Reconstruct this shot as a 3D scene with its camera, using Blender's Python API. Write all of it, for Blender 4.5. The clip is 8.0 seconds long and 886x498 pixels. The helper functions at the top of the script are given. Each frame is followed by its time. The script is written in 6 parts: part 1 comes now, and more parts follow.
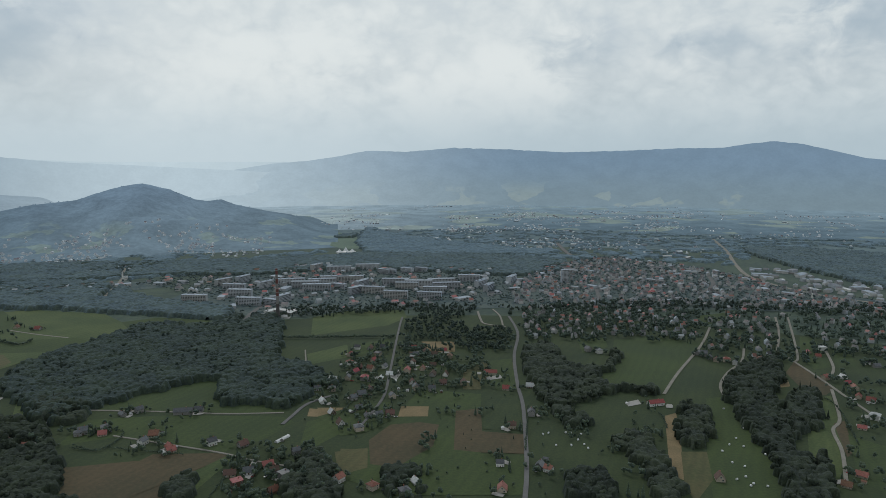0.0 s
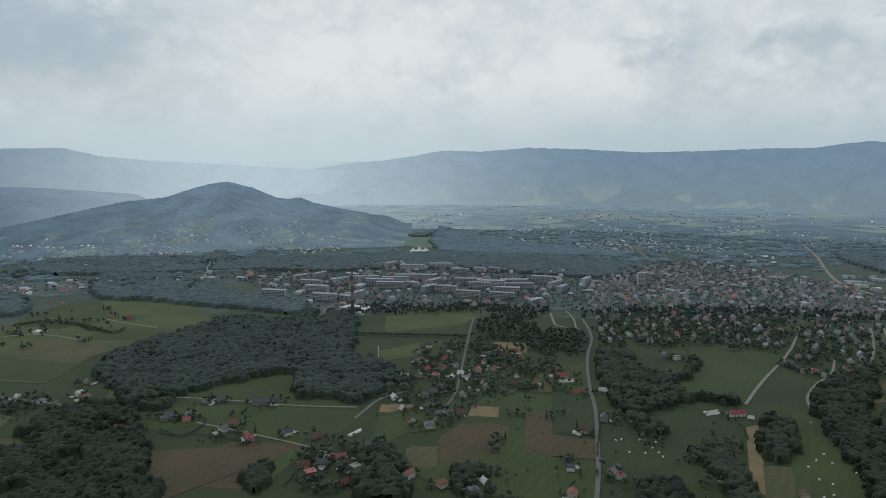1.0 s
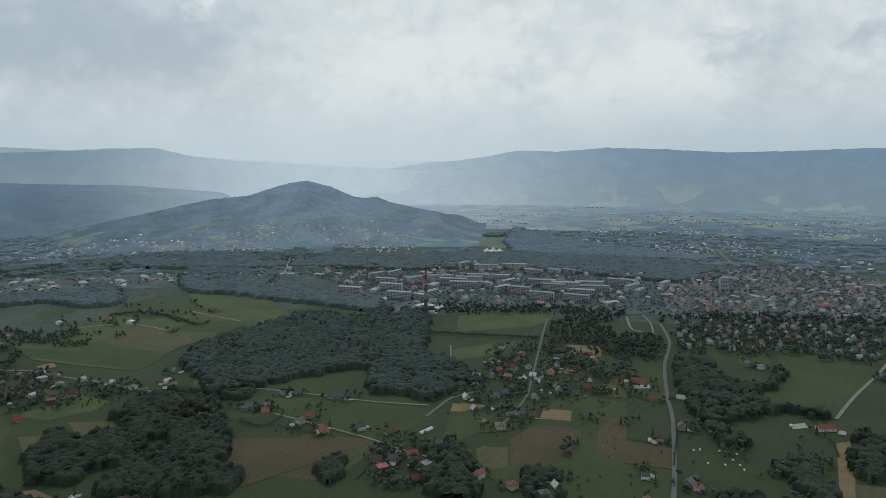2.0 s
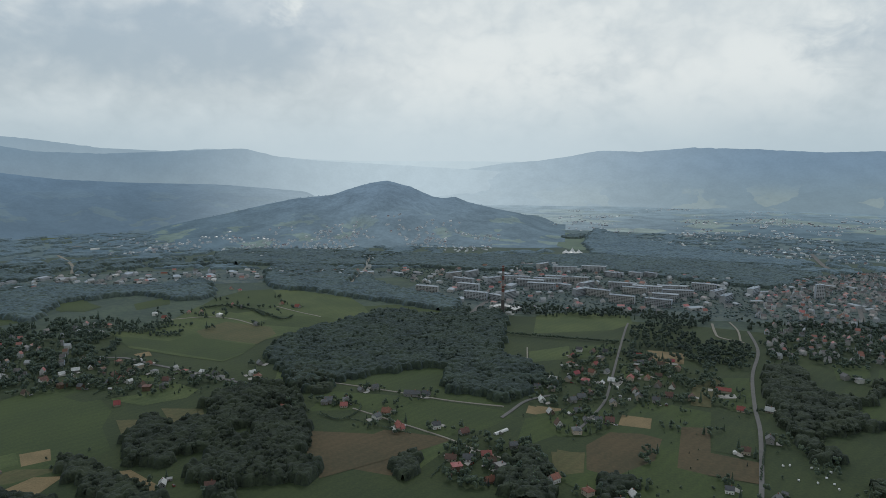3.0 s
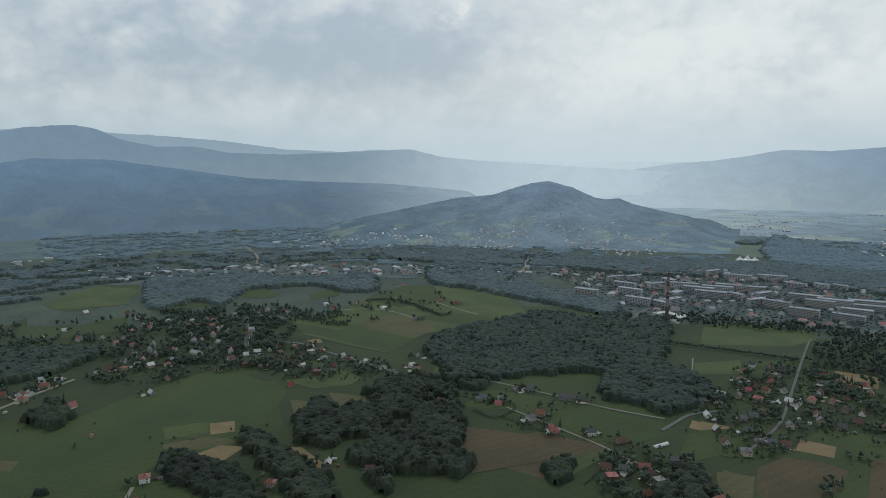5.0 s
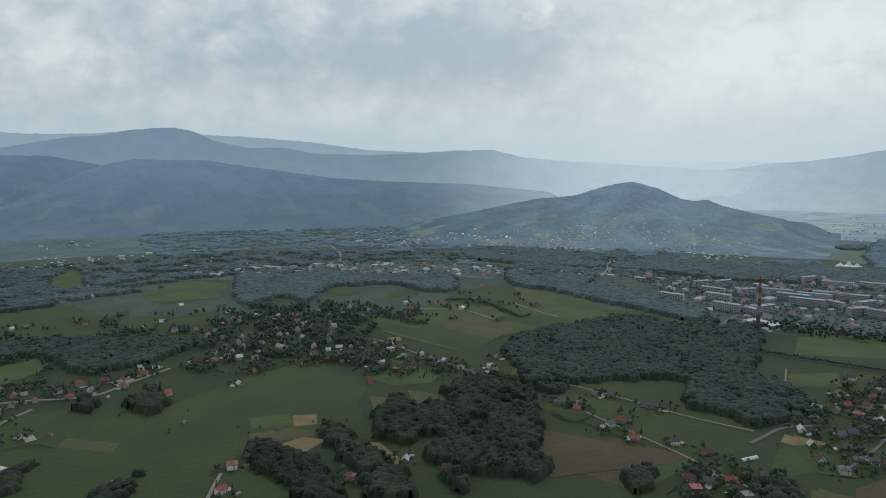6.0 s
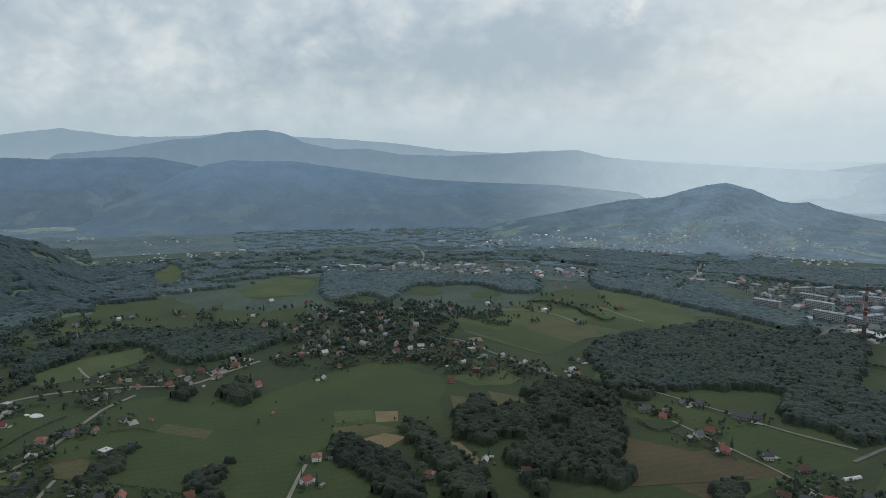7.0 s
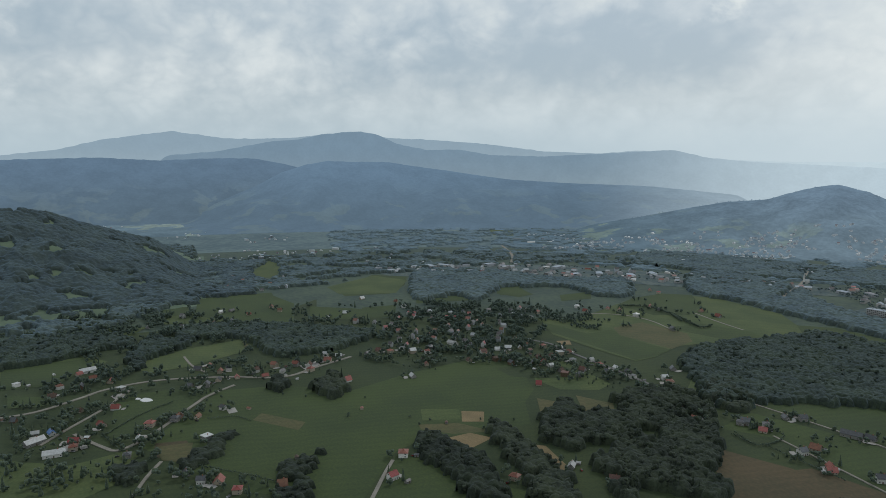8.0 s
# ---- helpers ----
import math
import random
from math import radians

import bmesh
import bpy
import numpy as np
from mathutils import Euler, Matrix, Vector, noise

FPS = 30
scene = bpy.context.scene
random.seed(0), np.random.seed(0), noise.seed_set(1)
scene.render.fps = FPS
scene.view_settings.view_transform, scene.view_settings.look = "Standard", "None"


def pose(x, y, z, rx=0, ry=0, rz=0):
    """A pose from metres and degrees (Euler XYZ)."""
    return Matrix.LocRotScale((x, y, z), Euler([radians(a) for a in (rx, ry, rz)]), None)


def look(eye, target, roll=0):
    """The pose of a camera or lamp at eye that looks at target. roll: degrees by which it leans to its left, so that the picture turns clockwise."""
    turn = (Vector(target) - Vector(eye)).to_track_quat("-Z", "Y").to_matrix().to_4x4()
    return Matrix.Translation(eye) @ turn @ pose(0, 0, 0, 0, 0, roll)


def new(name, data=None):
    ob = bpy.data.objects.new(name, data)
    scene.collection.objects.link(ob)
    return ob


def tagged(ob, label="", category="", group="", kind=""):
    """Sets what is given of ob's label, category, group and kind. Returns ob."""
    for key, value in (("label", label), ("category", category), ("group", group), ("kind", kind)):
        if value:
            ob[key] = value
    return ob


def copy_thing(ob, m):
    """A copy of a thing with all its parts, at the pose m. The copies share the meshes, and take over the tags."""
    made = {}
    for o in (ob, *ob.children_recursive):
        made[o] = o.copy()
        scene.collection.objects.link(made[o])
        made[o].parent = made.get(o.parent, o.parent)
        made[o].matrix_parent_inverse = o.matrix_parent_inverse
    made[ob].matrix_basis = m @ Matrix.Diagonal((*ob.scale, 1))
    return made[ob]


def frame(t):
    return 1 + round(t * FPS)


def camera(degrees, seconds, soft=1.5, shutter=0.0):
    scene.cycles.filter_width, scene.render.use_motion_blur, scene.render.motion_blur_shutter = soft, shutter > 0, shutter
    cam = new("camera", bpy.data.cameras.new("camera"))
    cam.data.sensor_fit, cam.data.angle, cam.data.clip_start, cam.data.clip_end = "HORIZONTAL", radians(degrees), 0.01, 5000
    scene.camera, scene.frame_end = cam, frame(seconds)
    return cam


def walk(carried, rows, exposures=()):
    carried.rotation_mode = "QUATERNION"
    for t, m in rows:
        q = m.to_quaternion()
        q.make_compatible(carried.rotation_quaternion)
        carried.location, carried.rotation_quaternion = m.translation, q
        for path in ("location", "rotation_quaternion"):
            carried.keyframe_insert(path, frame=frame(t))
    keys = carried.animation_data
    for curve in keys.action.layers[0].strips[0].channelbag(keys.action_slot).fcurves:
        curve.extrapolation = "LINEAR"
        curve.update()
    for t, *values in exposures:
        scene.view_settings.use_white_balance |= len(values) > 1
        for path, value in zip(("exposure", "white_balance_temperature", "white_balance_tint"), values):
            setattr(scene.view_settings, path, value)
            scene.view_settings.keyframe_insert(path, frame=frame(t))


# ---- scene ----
EYE = 280.0
cam = camera(66.55, 8.0, soft=0.8)
# seconds, heading, pitch, roll: the drone hovers and turns to its left
TURN = [(0.0, 0.0, -7.54, 0.11), (0.5, 3.12, -7.54, 0.05), (1.0, 6.27, -7.55, -0.05), (1.5, 9.39, -7.56, -0.1),
        (3.0, 19.24, -7.55, -0.14), (3.5, 22.62, -7.55, -0.15), (4.0, 25.98, -7.56, -0.13), (4.5, 29.4, -7.56, -0.11),
        (6.0, 39.58, -7.53, -0.02), (6.5, 43.09, -7.5, 0.04), (7.0, 46.61, -7.47, 0.1), (7.5, 50.24, -7.44, 0.15),
        (8.0, 54.18, -7.4, 0.16)]
walk(cam, [(t, pose(0, 0, EYE, 90 + p, r, y)) for t, y, p, r in TURN], [(0.0, 0.0, 6180, 10), (8.0, 0.06, 6180, 10)])

# ---- world: hazy sky with broken cloud, sun veiled ahead ----
SUN_AZ, SUN_EL = 16.0, 48.0
world = bpy.data.worlds.new("sky")
scene.world = world
world.use_nodes = True
wn, wl = world.node_tree.nodes, world.node_tree.links
wn.clear()


def wmath(op, a, b=None, c=None):
    n = wn.new("ShaderNodeMath")
    n.operation = op
    for i, v in enumerate((a, b, c)):
        if v is None:
            continue
        if isinstance(v, (int, float)):
            n.inputs[i].default_value = v
        else:
            wl.new(v, n.inputs[i])
    return n.outputs[0]


def wmix(fac, a, b, blend="MIX"):
    n = wn.new("ShaderNodeMix")
    n.data_type, n.blend_type = "RGBA", blend
    for sock, v in ((n.inputs[0], fac), (n.inputs[6], a), (n.inputs[7], b)):
        if isinstance(v, (int, float)):
            sock.default_value = v
        elif isinstance(v, tuple):
            sock.default_value = (*v, 1)
        else:
            wl.new(v, sock)
    return n.outputs[2]


def wnoise(vec, scale, detail, rough, dist=0.0):
    n = wn.new("ShaderNodeTexNoise")
    n.inputs["Scale"].default_value, n.inputs["Detail"].default_value = scale, detail
    n.inputs["Roughness"].default_value, n.inputs["Distortion"].default_value = rough, dist
    wl.new(vec, n.inputs["Vector"])
    return n.outputs[0]


def wrange(v, a, b, c=0.0, d=1.0):
    n = wn.new("ShaderNodeMapRange")
    n.interpolation_type = "SMOOTHSTEP"
    wl.new(v, n.inputs[0])
    for i, q in enumerate((a, b, c, d)):
        n.inputs[i + 1].default_value = q
    return n.outputs[0]


coord = wn.new("ShaderNodeTexCoord").outputs["Generated"]
sep = wn.new("ShaderNodeSeparateXYZ")
wl.new(coord, sep.inputs[0])
az = wmath("MULTIPLY", wmath("ARCTAN2", wmath("MULTIPLY", sep.outputs[0], -1.0), sep.outputs[1]), 57.2958)
el = wmath("MULTIPLY", wmath("ARCSINE", sep.outputs[2]), 57.2958)
stretch = wn.new("ShaderNodeMapping")
stretch.inputs["Scale"].default_value = (1, 1, 1.45)
wl.new(coord, stretch.inputs[0])
big = wnoise(stretch.outputs[0], 5.0, 8.0, 0.55, 0.3)
fine = wnoise(stretch.outputs[0], 17.0, 7.0, 0.6, 0.6)
# warped angles, so that the masses of cloud have ragged rims
waz = wmath("ADD", az, wmath("MULTIPLY", wmath("SUBTRACT", fine, 0.5), 14.0))
wel = wmath("ADD", el, wmath("MULTIPLY", wmath("SUBTRACT", big, 0.5), 7.0))
# masses of cloud: heading, height, half widths, brightness over or under the mean
MASSES = [
    (16.1, 7.24, 9, 5.0, 0.30), (-5.4, 7.9, 6, 5.0, 0.34), (-16.5, 9.71, 5, 3.0, 0.2),
    (-12.7, 8.6, 4, 2.2, -0.55), (-22.2, 8.56, 3.2, 2.0, -0.5), (-31.1, 9.41, 4, 3.0, -0.6),
    (-25.7, 10.29, 4, 3.0, 0.25), (-23, 3.94, 5, 2.0, 0.1), (29.4, 6.98, 5, 4.0, -0.6),
    (48.8, 8.7, 15, 3.6, -0.75), (36.1, 9.61, 6, 4.5, -0.6), (46.4, 8.87, 12, 3.6, -0.2), (51.1, 3.96, 16, 1.3, 0.1),
    (84.5, 10.11, 6, 2.6, -0.45), (81.5, 6.47, 6, 3.0, 0.15), (68.1, 7.02, 5, 3.0, 0.14),
    (31.2, 11.41, 1.5, 1.4, 0.75), (28.0, 5.0, 9, 5.0, 0.2), (84.0, 8.0, 10, 7.0, -0.35), (66.0, 7.0, 13, 8.0, -0.32), (60.0, 9.5, 6, 2.0, 0.25), (12.8, 7.63, 10, 5.0, 0.22),
]
light = wmath("MULTIPLY", wmath("SUBTRACT", big, 0.5), 1.9)
light = wmath("ADD", light, wmath("MULTIPLY", wmath("SUBTRACT", fine, 0.5), 1.1))
# rounded heaps of cumulus: folded noise, bright on the bulges, dark in the creases
for size, gain in ((5.0, 2.4), (11.0, 2.2), (26.0, 1.4)):
    puff = wmath("ABSOLUTE", wmath("SUBTRACT", wnoise(stretch.outputs[0], size, 3.0, 0.45, 0.15), 0.5))
    light = wmath("ADD", light, wmath("MULTIPLY", wmath("SUBTRACT", puff, 0.09), gain))
for a, e, wa, we, gain in MASSES:
    u = wmath("POWER", wmath("ABSOLUTE", wmath("DIVIDE", wmath("SUBTRACT", waz, a), wa)), 2.0)
    v = wmath("POWER", wmath("ABSOLUTE", wmath("DIVIDE", wmath("SUBTRACT", wel, e), we)), 2.0)
    bell = wmath("EXPONENT", wmath("MULTIPLY", wmath("ADD", u, v), -1.0))
    light = wmath("MULTIPLY_ADD", bell, gain * 1.35, light)
sky = wn.new("ShaderNodeTexSky")
sky.sky_type, sky.sun_disc = "NISHITA", False
sky.sun_elevation, sky.sun_rotation = radians(SUN_EL), radians(-SUN_AZ)
sky.dust_density = 4.0
clear = wmix(1.0, sky.outputs[0], (0.11, 0.11, 0.11), "MULTIPLY")
cloud = wmix(wrange(light, -1.75, 0.8), (0.365, 0.445, 0.49), (0.745, 0.77, 0.737))
lid = wmix(wrange(light, -0.8, 0.0, 0.88, 0.99), clear, cloud)
# haze towards the horizon, brightest under the sun
toward = wmath("EXPONENT", wmath("MULTIPLY", wmath("POWER", wmath("ABSOLUTE", wmath("DIVIDE", wmath("SUBTRACT", az, 19.0), 22.0)), 2.0), -1.0))
haze = wmix(toward, (0.445, 0.53, 0.56), (0.55, 0.63, 0.65))
low = wrange(el, 0.0, 7.6, 0.95, 0.0)
# heavier cloud overhead and behind
heavy = wrange(el, 16.0, 45.0, 0.0, 0.8)
lid = wmix(heavy, lid, (0.26, 0.285, 0.30))
out = wmix(low, lid, haze)
bg = wn.new("ShaderNodeBackground")
bg.inputs[1].default_value = 1.0
wl.new(out, bg.inputs[0])
wl.new(bg.outputs[0], wn.new("ShaderNodeOutputWorld").inputs[0])

sun = new("sun", bpy.data.lights.new("sun", "SUN"))
sun.data.energy, sun.data.angle, sun.data.color = 0.7, radians(12), (1.0, 0.96, 0.88)
ce = math.cos(radians(SUN_EL))
sun.matrix_world = look((-math.sin(radians(SUN_AZ)) * ce * 900, math.cos(radians(SUN_AZ)) * ce * 900, math.sin(radians(SUN_EL)) * 900), (0, 0, 0))

from mathutils.bvhtree import BVHTree
# ---- materials ----
def material(name, base, dark=None, scale=0.2, fine=3.0, rough=0.85, bump=0.0, sheen=0.0, metal=0.0, spread=0.0, stops=(0.38, 0.62), island=False, stripe=0.0, tint=(0.40, 0.65, 0.95), lumps=0.3):
    """A surface of two colours mixed by noise at two scales, in metres. Any tinted sheen imitates haze."""
    m = bpy.data.materials.new(name)
    m.use_nodes = True
    n, l = m.node_tree.nodes, m.node_tree.links
    p = n["Principled BSDF"]
    p.inputs["Roughness"].default_value, p.inputs["Metallic"].default_value = rough, metal
    p.inputs["Sheen Weight"].default_value, p.inputs["Sheen Roughness"].default_value = sheen, 0.6
    p.inputs["Sheen Tint"].default_value = (*tint, 1)
    dark = dark or tuple(0.65 * c for c in base)
    geo = n.new("ShaderNodeNewGeometry")
    a, b = n.new("ShaderNodeTexNoise"), n.new("ShaderNodeTexNoise")
    a.inputs["Scale"].default_value, a.inputs["Detail"].default_value = scale, 5
    b.inputs["Scale"].default_value, b.inputs["Detail"].default_value = fine, 4
    for t in (a, b):
        l.new(geo.outputs["Position"], t.inputs["Vector"])
    add = n.new("ShaderNodeMath")
    add.operation = "MULTIPLY_ADD"
    add.inputs[1].default_value = 0.5
    l.new(b.outputs[0], add.inputs[0])
    half = n.new("ShaderNodeMath")
    half.operation = "MULTIPLY"
    half.inputs[1].default_value = 0.5
    l.new(a.outputs[0], half.inputs[0])
    l.new(half.outputs[0], add.inputs[2])
    ramp = n.new("ShaderNodeValToRGB")
    ramp.color_ramp.elements[0].position, ramp.color_ramp.elements[1].position = stops
    ramp.color_ramp.elements[0].color, ramp.color_ramp.elements[1].color = (*dark, 1), (*base, 1)
    l.new(add.outputs[0], ramp.inputs[0])
    col = ramp.outputs[0]
    if stripe:
        turn = n.new("ShaderNodeMapping")
        turn.inputs["Rotation"].default_value = (0, 0, radians(24))
        l.new(geo.outputs["Position"], turn.inputs[0])
        wave = n.new("ShaderNodeTexWave")
        wave.inputs["Scale"].default_value, wave.inputs["Distortion"].default_value = 0.03, 6.0
        wave.inputs["Detail"].default_value, wave.inputs["Detail Scale"].default_value = 3.0, 0.4
        l.new(turn.outputs[0], wave.inputs["Vector"])
        band = n.new("ShaderNodeMapRange")
        band.inputs[3].default_value, band.inputs[4].default_value = 1 - stripe, 1 + stripe
        l.new(wave.outputs["Fac"], band.inputs[0])
        shade = n.new("ShaderNodeHueSaturation")
        l.new(band.outputs[0], shade.inputs["Value"])
        l.new(col, shade.inputs["Color"])
        col = shade.outputs[0]
    if spread:
        hsv = n.new("ShaderNodeHueSaturation")
        rnd = geo.outputs["Random Per Island"] if island else n.new("ShaderNodeObjectInfo").outputs["Random"]
        mr = n.new("ShaderNodeMapRange")
        mr.inputs[3].default_value, mr.inputs[4].default_value = 1 - spread, 1 + spread
        l.new(rnd, mr.inputs[0])
        l.new(mr.outputs[0], hsv.inputs["Value"])
        hu = n.new("ShaderNodeMapRange")
        hu.inputs[3].default_value, hu.inputs[4].default_value = 0.5 + spread * 0.06, 0.5 - spread * 0.06
        l.new(rnd, hu.inputs[0])
        l.new(hu.outputs[0], hsv.inputs["Hue"])
        l.new(col, hsv.inputs["Color"])
        col = hsv.outputs[0]
    l.new(col, p.inputs["Base Color"])
    if bump:
        bp = n.new("ShaderNodeBump")
        bp.inputs["Strength"].default_value, bp.inputs["Distance"].default_value = bump, lumps
        l.new(b.outputs[0], bp.inputs["Height"])
        l.new(bp.outputs[0], p.inputs["Normal"])
    return m


def glowing_haze_backdrop(name, wood_low, wood_high, z0, z1, glow, meadow, top, open_=0.5, field=220.0, grain=0.16, span=None, veil=(0.43, 0.52, 0.56)):
    """Far country as a self-glowing backdrop: woods with open meadows between them, haze painted into the emission,
    paler with height or distance and towards the sun.
    """
    m = bpy.data.materials.new(name)
    m.use_nodes = True
    n, l = m.node_tree.nodes, m.node_tree.links
    n.clear()
    geo, sepn = n.new("ShaderNodeNewGeometry"), n.new("ShaderNodeSeparateXYZ")
    l.new(geo.outputs["Position"], sepn.inputs[0])

    def math_(op, a, b=None):
        q = n.new("ShaderNodeMath")
        q.operation = op
        for i, v in enumerate((a, b)):
            if isinstance(v, (int, float)):
                q.inputs[i].default_value = v
            elif v is not None:
                l.new(v, q.inputs[i])
        return q.outputs[0]

    def range_(v, a, b, c=0.0, d=1.0):
        q = n.new("ShaderNodeMapRange")
        q.interpolation_type = "SMOOTHSTEP"
        l.new(v, q.inputs[0])
        for i, w in enumerate((a, b, c, d)):
            q.inputs[i + 1].default_value = w
        return q.outputs[0]

    def mix_(f, a, b):
        q = n.new("ShaderNodeMix")
        q.data_type = "RGBA"
        for sock, v in ((q.inputs[0], f), (q.inputs[6], a), (q.inputs[7], b)):
            if isinstance(v, tuple):
                sock.default_value = (*v, 1)
            elif isinstance(v, (int, float)):
                sock.default_value = v
            else:
                l.new(v, sock)
        return q.outputs[2]

    def tex(scale, detail, rough=0.55):
        q = n.new("ShaderNodeTexNoise")
        q.inputs["Scale"].default_value, q.inputs["Detail"].default_value, q.inputs["Roughness"].default_value = scale, detail, rough
        l.new(geo.outputs["Position"], q.inputs["Vector"])
        return q.outputs[0]

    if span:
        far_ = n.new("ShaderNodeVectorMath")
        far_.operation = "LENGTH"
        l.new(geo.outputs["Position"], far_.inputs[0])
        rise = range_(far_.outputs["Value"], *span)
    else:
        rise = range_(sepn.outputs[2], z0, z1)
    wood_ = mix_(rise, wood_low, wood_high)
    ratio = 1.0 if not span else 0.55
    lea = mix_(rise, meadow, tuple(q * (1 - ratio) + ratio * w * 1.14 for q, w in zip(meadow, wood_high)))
    # parcels of land, each with a tone of its own, gathered where the ground is open
    cells = n.new("ShaderNodeTexVoronoi")
    cells.inputs["Scale"].default_value, cells.inputs["Randomness"].default_value = 1.0 / field, 0.9
    bend = n.new("ShaderNodeTexNoise")
    bend.inputs["Scale"].default_value, bend.inputs["Detail"].default_value = 1.5 / field, 3.0
    l.new(geo.outputs["Position"], bend.inputs["Vector"])
    push = n.new("ShaderNodeVectorMath")
    push.operation = "MULTIPLY_ADD"
    l.new(bend.outputs["Color"], push.inputs[0])
    push.inputs[1].default_value = (field, field, 0)
    l.new(geo.outputs["Position"], push.inputs[2])
    l.new(push.outputs[0], cells.inputs["Vector"])
    pick = n.new("ShaderNodeSeparateColor")
    l.new(cells.outputs["Color"], pick.inputs[0])
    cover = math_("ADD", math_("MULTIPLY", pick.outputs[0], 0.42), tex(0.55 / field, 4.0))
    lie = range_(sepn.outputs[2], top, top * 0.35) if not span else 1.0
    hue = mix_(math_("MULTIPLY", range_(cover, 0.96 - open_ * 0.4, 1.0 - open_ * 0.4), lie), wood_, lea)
    # sunward haze glow, mixed into the emission colour
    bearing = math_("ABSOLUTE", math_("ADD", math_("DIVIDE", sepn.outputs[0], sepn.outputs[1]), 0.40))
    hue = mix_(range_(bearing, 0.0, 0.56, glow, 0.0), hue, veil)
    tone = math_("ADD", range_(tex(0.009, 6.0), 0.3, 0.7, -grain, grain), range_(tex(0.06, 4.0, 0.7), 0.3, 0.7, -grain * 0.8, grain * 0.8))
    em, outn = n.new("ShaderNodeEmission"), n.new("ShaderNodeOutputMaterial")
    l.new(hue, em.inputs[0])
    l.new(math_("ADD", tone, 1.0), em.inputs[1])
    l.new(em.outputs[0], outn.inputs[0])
    return m


# weak bluish sheen that imitates a haze veil over the fields
SH = 0.026
GRASS = material("meadow_grass", (0.043, 0.062, 0.016), (0.024, 0.041, 0.012), 0.014, 0.4, 0.95, sheen=SH, stripe=0.05, stops=(0.4, 0.6))
LUSH = material("fresh_grass", (0.053, 0.079, 0.017), (0.034, 0.055, 0.014), 0.012, 0.4, 0.95, sheen=SH, stripe=0.05, stops=(0.4, 0.6))
DRYG = material("dry_grass", (0.112, 0.098, 0.04), (0.064, 0.074, 0.026), 0.02, 0.3, 0.95, sheen=SH, stripe=0.06)
OLIVE = material("mown_grass", (0.086, 0.112, 0.032), (0.05, 0.077, 0.022), 0.016, 0.4, 0.95, sheen=SH, stripe=0.06, stops=(0.4, 0.6))
SOIL = material("bare_soil", (0.096, 0.07, 0.033), (0.06, 0.053, 0.024), 0.014, 0.3, 0.95, sheen=SH, stripe=0.05, stops=(0.4, 0.6))
STRAW = material("stubble", (0.25, 0.185, 0.095), (0.16, 0.125, 0.06), 0.05, 0.6, 0.95, sheen=SH)
# far ground: bluish sheen and paler base imitate aerial haze
FAR = material("hazed_far_countryside", (0.09, 0.122, 0.1), (0.036, 0.056, 0.05), 0.006, 0.045, 0.95, sheen=0.22, stops=(0.44, 0.56), tint=(0.48, 0.74, 0.97))
FARMEADOW = material("hazed_far_meadow", (0.125, 0.165, 0.078), (0.085, 0.12, 0.06), 0.012, 0.1, 0.95, sheen=0.14, tint=(0.42, 0.7, 1.0))
ASPHALT = material("asphalt", (0.16, 0.16, 0.16), (0.12, 0.12, 0.12), 0.1, 1.0, 0.9)
TRACK = material("gravel_track", (0.28, 0.265, 0.23), (0.2, 0.19, 0.165), 0.1, 1.0, 0.95)
# foliage: bluish sheen imitates haze; farther woods and trees get hazier copies
LEAF = material("hazed_broadleaf_foliage", (0.048, 0.067, 0.038), (0.026, 0.039, 0.026), 0.03, 0.35, 0.95, sheen=0.10, spread=0.2, island=True, bump=1.0, stops=(0.42, 0.58), lumps=1.2, tint=(0.32, 0.61, 1.0))
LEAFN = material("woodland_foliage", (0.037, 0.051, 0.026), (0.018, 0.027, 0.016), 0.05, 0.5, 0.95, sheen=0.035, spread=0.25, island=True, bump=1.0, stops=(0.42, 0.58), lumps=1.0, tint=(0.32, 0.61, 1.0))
LEAFB = material("garden_foliage", (0.066, 0.092, 0.044), (0.040, 0.058, 0.029), 0.2, 1.0, 0.85, sheen=0.17, spread=0.32, island=True, bump=0.3)
LEAFH = material("hazed_town_foliage", (0.066, 0.090, 0.050), (0.040, 0.058, 0.036), 0.05, 0.4, 0.95, sheen=0.14, spread=0.28, island=True, tint=(0.32, 0.61, 1.0))
CONIFER = material("conifer_needles", (0.022, 0.036, 0.024), (0.013, 0.022, 0.015), 0.3, 1.5, 0.8, sheen=0.1, spread=0.3, island=True)
# far canopies: haze put into paler, bluer copies of the foliage
FARWOOD = material("hazed_far_canopy", (0.080, 0.106, 0.080), (0.038, 0.054, 0.046), 0.02, 0.2, 0.95, sheen=0.25, tint=(0.38, 0.64, 0.96), stops=(0.4, 0.6), bump=1.0, lumps=1.5)
DISTWOOD = material("hazed_distant_canopy", (0.096, 0.128, 0.112), (0.052, 0.074, 0.072), 0.02, 0.2, 0.95, sheen=0.34, tint=(0.38, 0.64, 0.96), stops=(0.4, 0.6), bump=1.0, lumps=1.5)
# town and distant buildings: bluish sheen and greyed colours stand in for haze
TOWNG = material("hazed_town_lots", (0.1, 0.115, 0.075), (0.045, 0.062, 0.042), 0.03, 0.15, 0.95, sheen=0.14, stops=(0.44, 0.56), tint=(0.32, 0.61, 1.0))
TWALL = material("hazed_town_walls", (0.46, 0.45, 0.43), (0.32, 0.315, 0.3), 0.1, 1.0, 0.9, sheen=0.25, spread=0.25, island=True, tint=(0.32, 0.61, 1.0))
